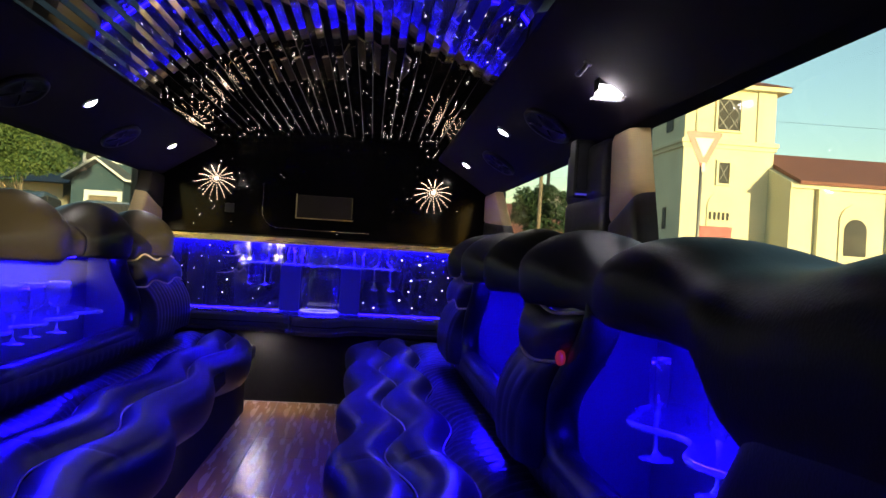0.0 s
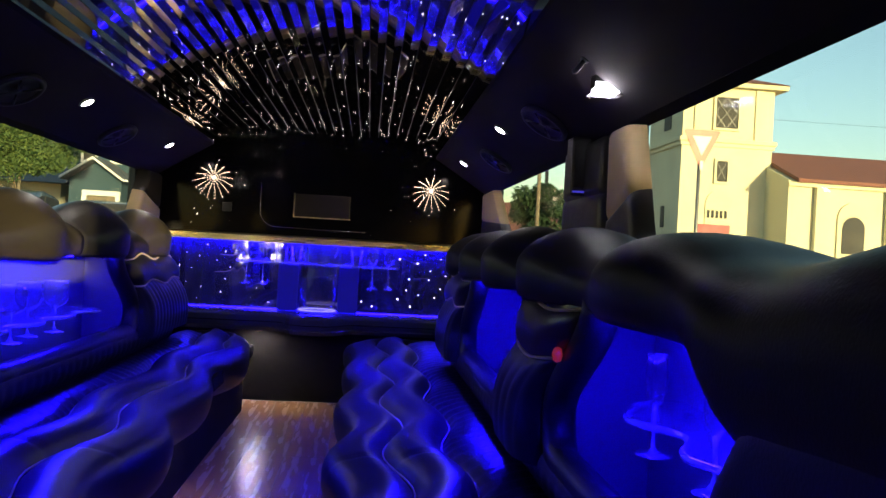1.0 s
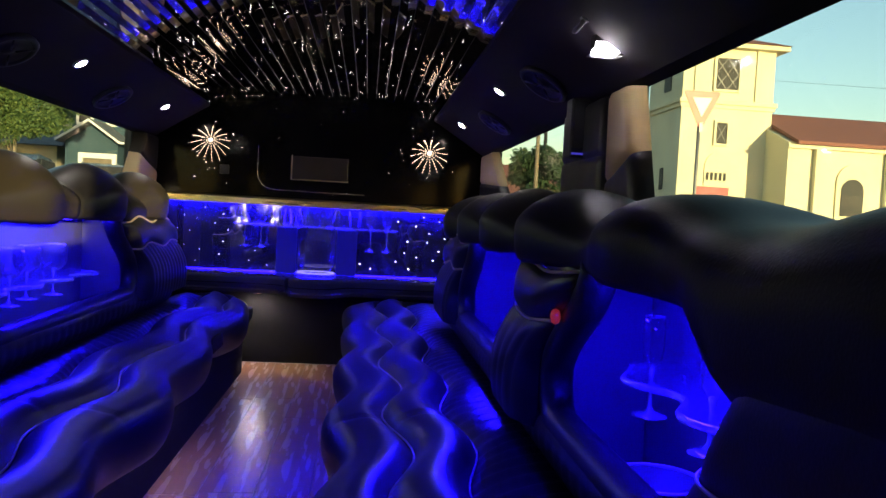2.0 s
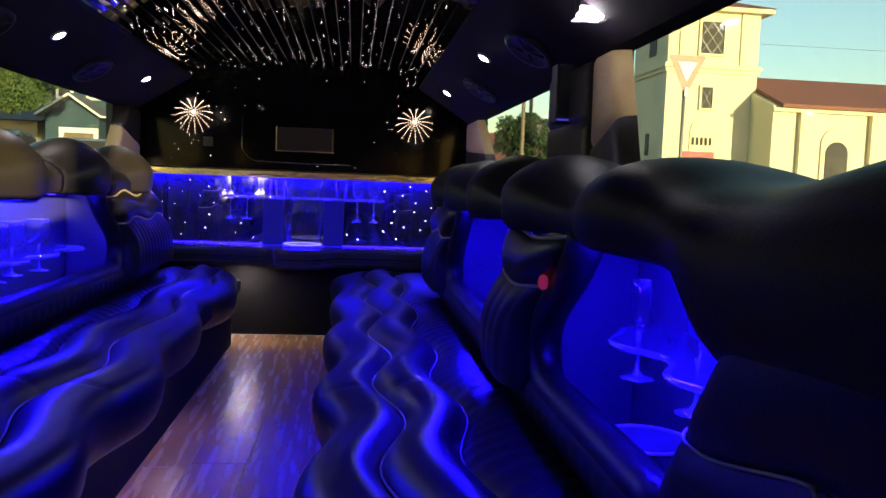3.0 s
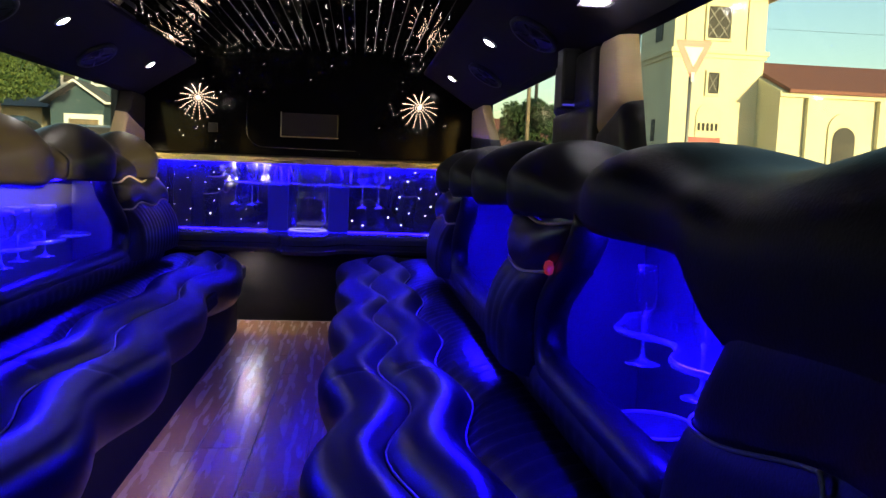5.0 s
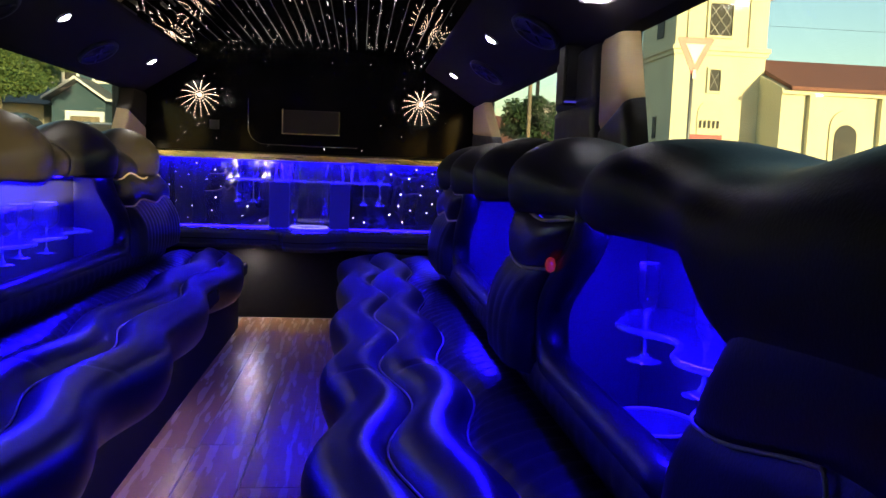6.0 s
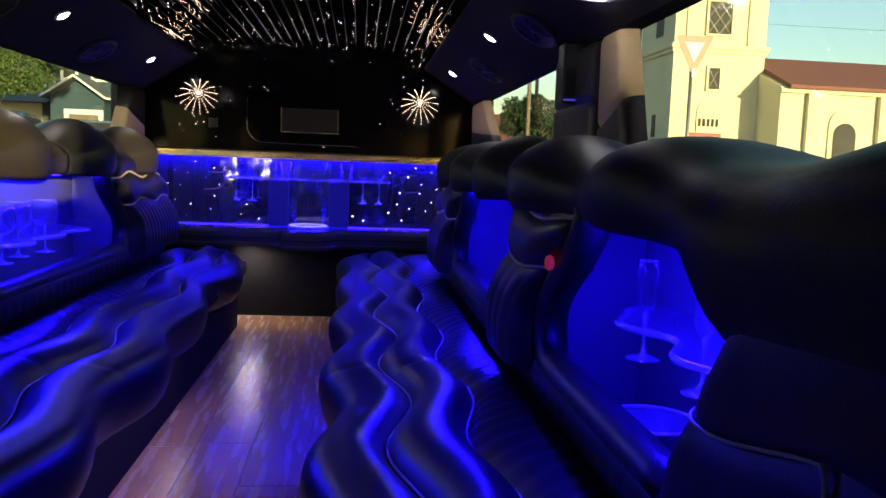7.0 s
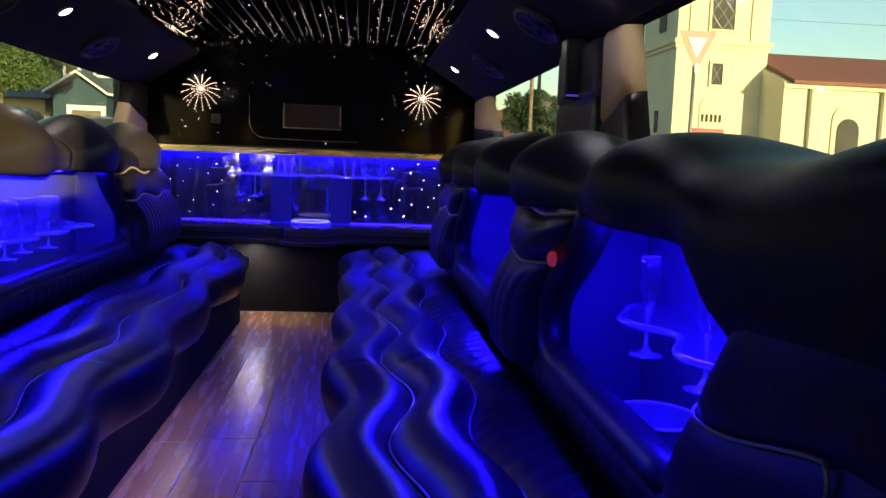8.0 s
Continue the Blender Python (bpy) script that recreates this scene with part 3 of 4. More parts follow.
def niche(s, b, p, q):
    xs = lambda a, c: (min(s * a, s * c), max(s * a, s * c))
    ya, yb = p - 0.10, q + 0.07
    part("niche_back", box(B(), *xs(0.86, 0.88), ya, yb, 0.36, 0.84), LINER, b, "smooth niche lining lit blue", smooth=False)
    part("niche_floor", box(B(), *xs(0.66, 0.858), ya, yb, 0.36, 0.37), LINER, b, smooth=False)
    part("niche_side", box(B(), *xs(0.66, 0.858), ya, ya + 0.01, 0.372, 0.84), LINER, b, smooth=False)
    part("niche_side", box(B(), *xs(0.66, 0.858), yb - 0.01, yb, 0.372, 0.84), LINER, b, smooth=False)
    path = []
    for i in range(12):
        z = 0.80 - 0.24 * i / 11
        path.append((s * 0.655, near_side(q, z) + 0.012, z))
    for i in range(1, 8):
        a = math.pi / 2 * i / 7
        path.append((s * 0.655, q + 0.012 - 0.07 * (1 - math.cos(a)), 0.56 - 0.075 * math.sin(a)))
    for i in range(1, 12):
        path.append((s * 0.655, q - 0.058 + (p + 0.18 - q + 0.058) * i / 11, 0.485))
    part("niche_bead", tube(B(), path, 0.033, 12), LEATHER, b, "padded leather bead round the niche")
    part("led_strip", box(B(), *xs(0.650, 0.678), ya + 0.06, yb - 0.16, 0.790, 0.794), LED if s > 0 else LED_SOFT, b, "blue light strip under the bolster", smooth=False)


backrest(1, -2.9, 3.36, [(0.68, 1.50), (1.75, 2.93)])
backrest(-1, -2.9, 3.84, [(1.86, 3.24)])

# ---- lamps, speakers and fittings of the ceiling ----
def liner_z(x):
    x = abs(x)
    return 1.295 + (0.78 - x) * (VZ - 1.295) / (0.78 - VX) if x < 0.78 else 1.217 + (0.90 - x) * 0.65


def on_liner(s, x, y, off=0.0):
    """The pose of a thing on the sloping headliner: its z axis points into the car."""
    n = Vector((-s * 0.53, 0, -0.848)).normalized()
    yv = Vector((0, 1, 0))
    xv = yv.cross(n).normalized()
    m = Matrix((xv, yv, n)).transposed().to_4x4()
    return Matrix.Translation(Vector((s * x, y, liner_z(x))) + n * off) @ m


lamp = thing("reading_lamp", (0, 0, 0), "small round white ceiling lamp in a chrome ring, switched on", "lamp", "small ceiling lamps")
part("ring", lathe(B(), [(0.030, 0.0), (0.030, 0.006), (0.026, 0.010), (0.022, 0.010), (0.021, 0.0)]), CHROME, lamp, "chrome ring")
part("lens", lathe(B(), [(0.0205, 0.001), (0.0205, 0.008), (0.012, 0.012), (0, 0.013)]), PUCK, lamp, "glowing white lens")
lamp.matrix_basis = on_liner(1, 0.725, 2.86)
for s, y in ((1, 4.0), (-1, 2.86), (-1, 4.0)):
    copy_thing(lamp, on_liner(s, 0.735 if s < 0 else 0.725, y))

spk = thing("ceiling_speaker", (0, 0, 0), "black oval loudspeaker with a dark cone in the headliner", "speaker", "ceiling speakers")
bm = lathe(B(), [(0.080, 0.0), (0.082, 0.010), (0.076, 0.016), (0.068, 0.015), (0.064, 0.008)], 36)
bmesh.ops.scale(bm, vec=(1, 1.5, 1), verts=bm.verts)
part("rim", bm, PLASTIC, spk, "raised oval rim")
bm = lathe(B(), [(0.063, 0.010), (0.045, 0.004), (0.022, 0.001), (0.018, 0.008), (0, 0.012)], 36)
bmesh.ops.scale(bm, vec=(1, 1.5, 1), verts=bm.verts)
part("cone", bm, PLASTIC, spk, "dark cone")
for k in range(4):
    a = math.pi * (k + 0.5) / 2
    part("spoke", tube(B(), [(0.016 * math.cos(a), 0.024 * math.sin(a), 0.013), (0.066 * math.cos(a), 0.099 * math.sin(a), 0.014)], 0.003, 6), PLASTIC, spk)
spk.matrix_basis = on_liner(1, 0.80, 3.42)
for s, x, y in ((1, 0.79, 2.42), (-1, 0.80, 3.42), (-1, 0.80, 2.46)):
    copy_thing(spk, on_liner(s, x, y))

dome = thing("dome_lamp", (0, 0, 0), "rectangular white ceiling lamp with a clear lip, switched on", "lamp")
part("housing", box(B(), -0.036, 0.036, -0.020, 0.030, 0.004, 0.060, 0.003), PLASTIC, dome, smooth=False)
part("lens", box(B(), -0.034, 0.034, -0.024, -0.021, -0.012, 0.018), DOME, dome, "glowing white lens", smooth=False)
part("lens", box(B(), -0.033, 0.033, -0.020, 0.028, -0.010, 0.003, 0.002), DOME, dome, "glowing white lens", smooth=False)
part("lip", box(B(), -0.046, 0.046, -0.034, 0.030, -0.017, -0.013, 0.001), FROST, dome, "clear plastic lip", smooth=False)
dome.matrix_basis = pose(0.80, 1.82, 1.268, 0, 0, 0) @ Matrix.Scale(0.8, 4)
hook = thing("coat_hook", (0, 0, 0), "small dark curved hook on the headliner", "hook")
part("stem", tube(B(), [(0.0, -0.03, 0.0), (0.0, -0.028, 0.016), (0.0, -0.005, 0.024), (0.0, 0.02, 0.020), (0.0, 0.034, 0.008)], [0.005, 0.006, 0.007, 0.006, 0.004], 8), METAL_GREY, hook)
part("plate", box(B(), -0.010, 0.010, -0.040, -0.020, 0.0, 0.004, 0.002), METAL_GREY, hook, smooth=False)
hook.matrix_basis = on_liner(1, 0.735, 1.80)

# monitor beside the window pillar
tv = thing("small_monitor", (0.86, 2.3, 1.05), "small black monitor with a lit blue bar on the window pillar", "monitor")
part("case", box(B(), 0.842, 0.90, 2.26, 2.33, 1.055, 1.225, 0.006), PLASTIC, tv, smooth=False)
part("screen", box(B(), 0.848, 0.893, 2.254, 2.262, 1.078, 1.216, 0.002), COUNTER, tv, "dark glossy screen", smooth=False)
part("indicator", box(B(), 0.846, 0.886, 2.252, 2.260, 1.062, 1.067), BLUELINE, tv, "thin blue light bar", smooth=False)
part("bracket", box(B(), 0.89, 0.93, 2.28, 2.32, 1.10, 1.18), PLASTIC, tv, smooth=False)


# padded window pillars, two-tone
def pillar(s, y0, y1, cut0, cut1, upper, lower, depth, label, lean=0.0):
    pl = thing("window_pillar", (s * 0.91, (y0 + y1) / 2, 0.9), label, "pillar")

    def surf(z0f, z1f):
        def f(u, v):
            z = z0f(u) + (z1f(u) - z0f(u)) * v
            y = y0 + (y1 - y0) * u + lean * (z - 0.93) / 0.27 * (1 - u)
            edge = min(u, 1 - u) * (y1 - y0)
            k = math.sqrt(max(0.0, 1 - (1 - min(edge, 0.05) / 0.05) ** 2))
            kv = math.sqrt(max(0.0, 1 - (1 - min(v, 1 - v, 0.12) / 0.12) ** 2))
            return (s * (0.929 - depth * k * (0.85 + 0.15 * kv)), y, z)
        return f
    cut = lambda u: cut0 + (cut1 - cut0) * u
    part("upper_pad", sheet(B(), surf(cut, lambda u: 1.206), 24, 14), upper, pl, "tan vinyl upper pad" if upper is TAN else "")
    part("lower_pad", sheet(B(), surf(lambda u: 0.88, cut), 24, 14), lower, pl, "tan vinyl lower pad" if lower is TAN else "")
    return pl


pillar(1, 1.782, 2.06, 1.045, 0.965, TAN, PLASTIC, 0.05, "padded pillar, tan above and black below", 0.10)
pillar(1, 2.06, 2.54, 1.05, 1.05, PLASTIC, PLASTIC, 0.05, "padded black pillar beside the rear side window")
# left corner: olive upper pad holds the shade above the sunlit tan
pillar(-1, 3.98, 4.47, 1.10, 1.02, OLIVE_SUN_SHADE, TAN, 0.06, "tan vinyl corner pillar beside the partition", 0.22)
pillar(1, 3.59, 4.47, 1.02, 1.06, TAN, PLASTIC, 0.04, "corner pillar, tan above and black below", 0.46)
pillar(-1, 1.70, 2.33, 1.05, 1.05, PLASTIC, PLASTIC, 0.05, "padded black pillar beside the side window")

# ---- floor planks ----
planks = thing("plank_floor", (0, 1.5, -0.006), "brown wood-look planks laid lengthwise with pale joints", "floor", kind="structure")
rnd = random.Random(3)
XS = [-0.355, -0.1905, -0.0255, 0.1395, 0.3045, 0.36]
STARTS = [1.15, 2.40, 2.07, 1.55, 1.9]
plank_mesh = {}
for c in range(5):
    a, b = XS[c] + 0.0013, XS[c + 1] - 0.0013
    y = STARTS[c] - 1.22 * 3
    while y < 4.44:
        p, q = max(y, Y0 + 0.02) + 0.0013, min(y + 1.22, 4.438) - 0.0013
        if q - p > 0.03:
            key = (c, round(q - p, 3))
            if key not in plank_mesh:
                bm = B()
                vs = [[bm.verts.new((x, yy, z)) for x, yy in ((0, 0), (b - a, 0), (b - a, q - p), (0, q - p))] for z in (0.0, 0.0045)]
                top = [bm.verts.new((x, yy, 0.006)) for x, yy in ((0.002, 0.002), (b - a - 0.002, 0.002), (b - a - 0.002, q - p - 0.002), (0.002, q - p - 0.002))]
                for k in range(4):
                    bm.faces.new((vs[0][k], vs[0][(k + 1) % 4], vs[1][(k + 1) % 4], vs[1][k]))
                    bm.faces.new((vs[1][k], vs[1][(k + 1) % 4], top[(k + 1) % 4], top[k]))
                bm.faces.new(top)
                plank_mesh[key] = mesh_of("plank", bm, PLANK, False)
            ob = new("plank", plank_mesh[key])
            ob.parent = planks
            ob.location = (a, p - 1.5, 0)
        y += 1.22

# ---- glassware ----
def stem_glass(name, label, group, r, h, stem, foot):
    """A stemmed glass whose bowl starts at its origin; the stem hangs below."""
    g = thing(name, (0, 0, 0), label, "glass", group)
    w = 0.0014
    bowl = [(0.004, 0.0), (0.45 * r, 0.06 * h), (0.85 * r, 0.22 * h), (r, 0.45 * h), (r, 0.75 * h), (0.9 * r, h), (0.9 * r - w, h), (r - w, 0.75 * h), (r - w, 0.45 * h), (0.85 * r - w, 0.24 * h), (0.4 * r, 0.10 * h), (0.0, 0.08 * h)]
    part("bowl", lathe(B(), bowl, 28), GLASS, g)
    part("rim", tube(B(), [((0.9 * r - w / 2) * math.cos(a), (0.9 * r - w / 2) * math.sin(a), h) for a in [2 * math.pi * k / 28 for k in range(29)]], 0.0011, 5), EDGE, g, "bright rim")
    part("stem", lathe(B(), [(0.0, 0.008), (0.006, 0.004), (0.0036, -0.012), (0.0030, -0.5 * stem), (0.0036, -stem + 0.01), (0.010, -stem)], 10), EDGE, g, "bright stem")
    part("foot", lathe(B(), [(0.0, -stem), (0.012, -stem - 0.001), (foot, -stem - 0.006), (foot, -stem - 0.008), (0.0, -stem - 0.008)], 28), EDGE, g, "bright round foot")
    return g


fl = stem_glass("flute_glass", "slender clear flute hung through the acrylic shelf", "flute glasses", 0.019, 0.092, 0.070, 0.030)
fl.matrix_basis = pose(0.765, 1.295, 0.622)
copy_thing(fl, pose(0.775, 1.08, 0.622))
wg = stem_glass("wine_glass", "clear round wine glass hung through the acrylic shelf", "wine glasses", 0.041, 0.092, 0.072, 0.032)
wg.matrix_basis = pose(-0.765, 2.77, 0.608)
for p in ((-0.790, 2.62, 0.608), (-0.765, 2.44, 0.608)):
    copy_thing(wg, pose(*p))
bg_ = stem_glass("bar_glass", "clear stemmed glass on the bar shelf", "bar glasses", 0.029, 0.090, 0.120, 0.031)
bg_.matrix_basis = pose(-0.385, 4.395, 0.772)
for x in (-0.295, 0.295, 0.385):
    copy_thing(bg_, pose(x, 4.395 if abs(x) > 0.3 else 4.375, 0.772))

rg = thing("rocks_glass", (0, 0, 0), "short clear tumbler on the acrylic shelf", "glass", "tumblers on the bar shelf")
part("cup", lathe(B(), [(0.0, 0.0), (0.030, 0.0), (0.034, 0.085), (0.0325, 0.085), (0.0285, 0.010), (0.0, 0.010)], 24), GLASS, rg)
rg.matrix_basis = pose(-0.20, 4.39, 0.773)
copy_thing(rg, pose(0.205, 4.39, 0.773))
copy_thing(rg, pose(-0.125, 4.42, 0.773))


def shelf(name, label, z, f, pts_n, y0, y1, t=0.012):
    """A wavy-edged acrylic plate between the back line and the front edge f(y)."""
    bm = B()
    front = [f(i / pts_n) for i in range(pts_n + 1)]
    lo = [bm.verts.new((x, y, z)) for x, y in front]
    hi = [bm.verts.new((x, y, z + t)) for x, y in front]
    n = len(front)
    for i in range(n):
        k = (i + 1) % n
        bm.faces.new((lo[i], lo[k], hi[k], hi[i]))
    bm.faces.new(lo[::-1])
    bm.faces.new(hi)
    return bm


def niche_shelf(s, y0, y1, z, front, phase):
    def f(u):
        if u > 0.985:
            return (s * 0.857, y0)
        if u < 0.015:
            return (s * 0.857, y1)
        t = (u - 0.015) / 0.97
        y = y1 + (y0 - y1) * t
        x = front + 0.024 * math.cos(2 * math.pi * (y1 - y) / 0.24 + phase) + 0.09 * smooth(0.10, 0.0, t) ** 2
        return (s * x, y)
    sh = thing("acrylic_shelf", (s * 0.78, (y0 + y1) / 2, z), "clear wavy-edged acrylic shelf lit blue inside the niche", "shelf", "acrylic glass shelves")
    part("plate", shelf("plate", "", z, f, 84, y0, y1), ACRYLIC, sh, smooth=False)
    edge = [f(0.02 + 0.96 * i / 90) for i in range(91)]
    part("edge", tube(B(), [(x, y, z + 0.006) for x, y in edge], 0.0062, 6), EDGE, sh, "bright polished edge")
    for yy in (y0 + 0.06, y1 - 0.06):
        bm = box(B(), min(s * 0.845, s * 0.859), max(s * 0.845, s * 0.859), yy - 0.012, yy + 0.012, z - 0.016, z - 0.001, 0.002)
        part("bracket", bm, CHROME, sh, "small chrome bracket", smooth=False)


niche_shelf(1, 0.74, 1.42, 0.606, 0.728, -1.32)
niche_shelf(-1, 2.02, 2.96, 0.592, 0.675, 0.4)

bucket = thing("ice_bucket", (0.762, 1.235, 0.371), "round ice bucket with a rolled rim whitened for its glint in the niche floor", "bucket")
part("bowl", lathe(B(), [(0.0, 0.0), (0.060, 0.0), (0.071, 0.070), (0.075, 0.083), (0.072, 0.083), (0.060, 0.008), (0.0, 0.008)], 40, (0.762, 1.235, 0.371)), textured("grey_bucket", (0.12, 0.12, 0.13), (0.16, 0.16, 0.17), 0.3, 9, 0.0, 100), bucket, "grey bucket lit blue")
ring = [(0.762 + 0.0755 * math.cos(a), 1.235 + 0.0755 * math.sin(a), 0.4565) for a in [2 * math.pi * i / 48 for i in range(49)]]
# white paint on the rim stands in for its bright glint
part("rim", tube(B(), ring, 0.0032, 8), WHITE, bucket, "rolled rim whitened for its glint")

# bar shelf with its uprights and the tall cylinder
def bar_f(u):
    if u < 0.01:
        return (-0.44, 4.49)
    if u > 0.99:
        return (0.44, 4.49)
    t = (u - 0.01) / 0.98
    x = -0.44 + 0.88 * t
    return (x, 4.375 - 0.025 * math.cos(2 * math.pi * x / 0.22) + 0.03 * smooth(0.40, 0.44, abs(x)))


bs = thing("bar_shelf", (0, 4.42, 0.5), "clear acrylic shelf on two lit uprights before the mirror", "shelf")
part("plate", shelf("plate", "", 0.757, bar_f, 90, 0, 0), ACRYLIC, bs, smooth=False)
part("edge", tube(B(), [(x, y, 0.763) for x, y in [bar_f(0.011 + 0.978 * i / 120) for i in range(121)]], 0.0062, 6), EDGE, bs, "bright polished edge")
for x in (-0.165, 0.165):
    part("upright", box(B(), x - 0.055, x + 0.055, 4.455, 4.475, 0.501, 0.755, 0.004), COLUMN, bs, "edge-lit blue acrylic upright", smooth=False)
part("led_strip", box(B(), -0.80, 0.80, 4.478, 4.486, 0.5015, 0.505), LED_LINE, bs, "blue light strip along the mirror foot", smooth=False)
part("led_strip", box(B(), -0.86, 0.86, 4.462, 4.494, 0.879, 0.8835), BAR_LED, bs, "blue light strip under the brass rail", smooth=False)
vase = thing("glass_cylinder", (0, 4.25, 0.501), "tall clear glass cylinder with a bright foot on the counter", "vase")
part("foot", lathe(B(), [(0.0, 0.0), (0.096, 0.0), (0.098, 0.004), (0.098, 0.020), (0.094, 0.024), (0.0, 0.024)], 40, (0.012, 4.25, 0.501)), ACRYLIC, vase, "clear acrylic foot")
part("wall", lathe(B(), [(0.092, 0.0), (0.096, 0.0), (0.096, 0.335), (0.094, 0.338), (0.092, 0.335)], 40, (0.012, 4.25, 0.526)), GLASS, vase)
ring = [(0.012 + 0.097 * math.cos(a), 4.25 + 0.097 * math.sin(a), 0.528) for a in [2 * math.pi * i / 48 for i in range(49)]]
part("foot_ring", tube(B(), ring, 0.003, 8), RING, vase, "acrylic ring brightened by added emission")
cup = thing("cup_ring", (0, 0, 0), "shallow chrome cup ring set in the counter", "cup holder", "cup rings in the counter")
part("ring", lathe(B(), [(0.030, 0.0), (0.036, 0.0), (0.036, 0.005), (0.032, 0.006), (0.030, 0.004)], 28), CHROME, cup)
cup.matrix_basis = pose(0.42, 4.40, 0.5005)
for x in (0.54, 0.66, -0.42, -0.54, -0.66):
    copy_thing(cup, pose(x, 4.40, 0.5005))

# Red reflection on the leather, added as a small glowing blob.
red_glint = thing("red_lamp", (0.606, 1.375, 0.70), "soft red reflection on the leather pillar, added as a glowing blob", "lamp")
part("lens", lathe(B(), [(0.0, -0.014), (0.007, -0.011), (0.010, 0.0), (0.007, 0.011), (0.0, 0.014)], 14, (0.612, 1.375, 0.697)), RED, red_glint, "glowing red blob standing in for the reflection")

# ---- outside ----
GROUND = -0.45
bm = B()
box(bm, -900, 900, -900, 1500, GROUND - 0.2, GROUND)
solid("ground", bm, ASPHALT, "grey asphalt ground reaching to the horizon", "ground", kind="structure")

church = thing("church", (19, 41, GROUND), "pale yellow stucco church with square tower and tiled wing", "church")
part("tower_wall", box(B(), 16.45, 21.45, 41.0, 46.0, GROUND, 10.5), STUCCO, church, smooth=False)
bm = box(B(), 16.25, 21.65, 40.8, 46.2, 7.55, 7.8, 0.05)
box(bm, 16.35, 21.55, 40.9, 46.1, 7.35, 7.55)
part("string_course", bm, STUCCO_TRIM, church, smooth=False)
part("cornice", box(B(), 15.95, 22.0, 40.5, 46.5, 10.5, 10.75, 0.04), STUCCO_TRIM, church, smooth=False)
bm = B()
vs = [bm.verts.new(v) for v in ((15.9, 40.4, 10.76), (22.05, 40.4, 10.76), (22.05, 46.6, 10.76), (15.9, 46.6, 10.76))]
ap = bm.verts.new((18.95, 43.5, 11.9))
bm.faces.new(vs[::-1])
for k in range(4):
    bm.faces.new((vs[k], vs[(k + 1) % 4], ap))
part("tower_roof", bm, ROOFTILE, church, smooth=False)
for x0, x1 in ((17.05, 17.35), (20.4, 20.7)):
    part("pilaster", box(B(), x0, x1, 40.9, 41.02, 7.8, 10.5), STUCCO_TRIM, church, smooth=False)


def church_window(parent, x0, x1, z0, z1, y, lattice):
    w = part("window", box(B(), x0, x1, y - 0.03, y - 0.005, z0, z1), DARKPANE, parent, "dark leaded window", smooth=False)
    bm = B()
    box(bm, x0 - 0.12, x0, y - 0.12, y - 0.004, z0 - 0.12, z1 + 0.12)
    box(bm, x1, x1 + 0.12, y - 0.12, y - 0.004, z0 - 0.12, z1 + 0.12)
    box(bm, x0, x1, y - 0.12, y - 0.004, z1, z1 + 0.12)
    box(bm, x0, x1, y - 0.14, y - 0.004, z0 - 0.12, z0)
    part("frame", bm, STUCCO_TRIM, w, smooth=False)
    bm = B()
    for k in range(lattice + 1):
        t = k / lattice
        for a, b in (((x0, z0 + (z1 - z0) * t), (x0 + (x1 - x0) * (1 - t), z1)), ((x0 + (x1 - x0) * t, z0), (x1, z0 + (z1 - z0) * (1 - t))), ((x0, z0 + (z1 - z0) * t), (x0 + (x1 - x0) * t, z0)), ((x0 + (x1 - x0) * t, z1), (x1, z0 + (z1 - z0) * t))):
            if (Vector(a) - Vector(b)).length > 0.05:
                tube(bm, [(a[0], y - 0.045, a[1]), (b[0], y - 0.045, b[1])], 0.025, 4)
    if lattice:
        part("lattice", bm, METAL_GREY, w, smooth=False)


church_window(church, 18.2, 19.45, 8.35, 10.0, 41.0, 2)
church_window(church, 18.4, 19.0, 5.5, 6.6, 41.0, 1)
bm = box(B(), 16.40, 16.44, 42.6, 43.6, 8.4, 10.0)
part("window", bm, DARKPANE, church, "dark leaded window", smooth=False)
part("window", box(B(), 16.40, 16.44, 43.0, 43.5, 3.0, 4.2), DARKPANE, church, "dark leaded window", smooth=False)


def arch_pts(x0, x1, z0, zs, n=12):
    r, c = (x1 - x0) / 2, (x0 + x1) / 2
    return [(x0, z0), (x1, z0)] + [(c + r * math.cos(math.pi * k / n), zs + r * math.sin(math.pi * k / n)) for k in range(n + 1)]


part("doorway_arch", prism(B(), arch_pts(17.9, 19.3, GROUND, 4.3), 1, 40.93, 40.99), STUCCO_TRIM, church, "pale blind arch over the doorway", smooth=False)
for k in range(5):
    part("letter_bar", box(B(), 18.0 + 0.24 * k, 18.12 + 0.24 * k, 40.88, 40.925, 3.55, 3.95), DARKPANE, church, smooth=False)
# the wing, with a lean-to roof falling towards the street
wing = part("wing_wall", prism(B(), [(38.6, GROUND), (38.6, 5.57), (43.2, 7.25), (47.8, 5.57), (47.8, GROUND)], 0, 21.2, 55.0), STUCCO, church, smooth=False)
bm = prism(B(), [(38.15, 5.44), (38.15, 5.62), (43.2, 7.60), (48.2, 5.72), (48.2, 5.52), (43.2, 7.35)], 0, 21.47, 55.3)
part("wing_roof", bm, ROOFTILE, church, "red-brown tiled roof", smooth=False)
part("eave_trim", box(B(), 21.1, 55.2, 38.35, 38.597, 5.25, 5.43), STUCCO_TRIM, church, smooth=False)
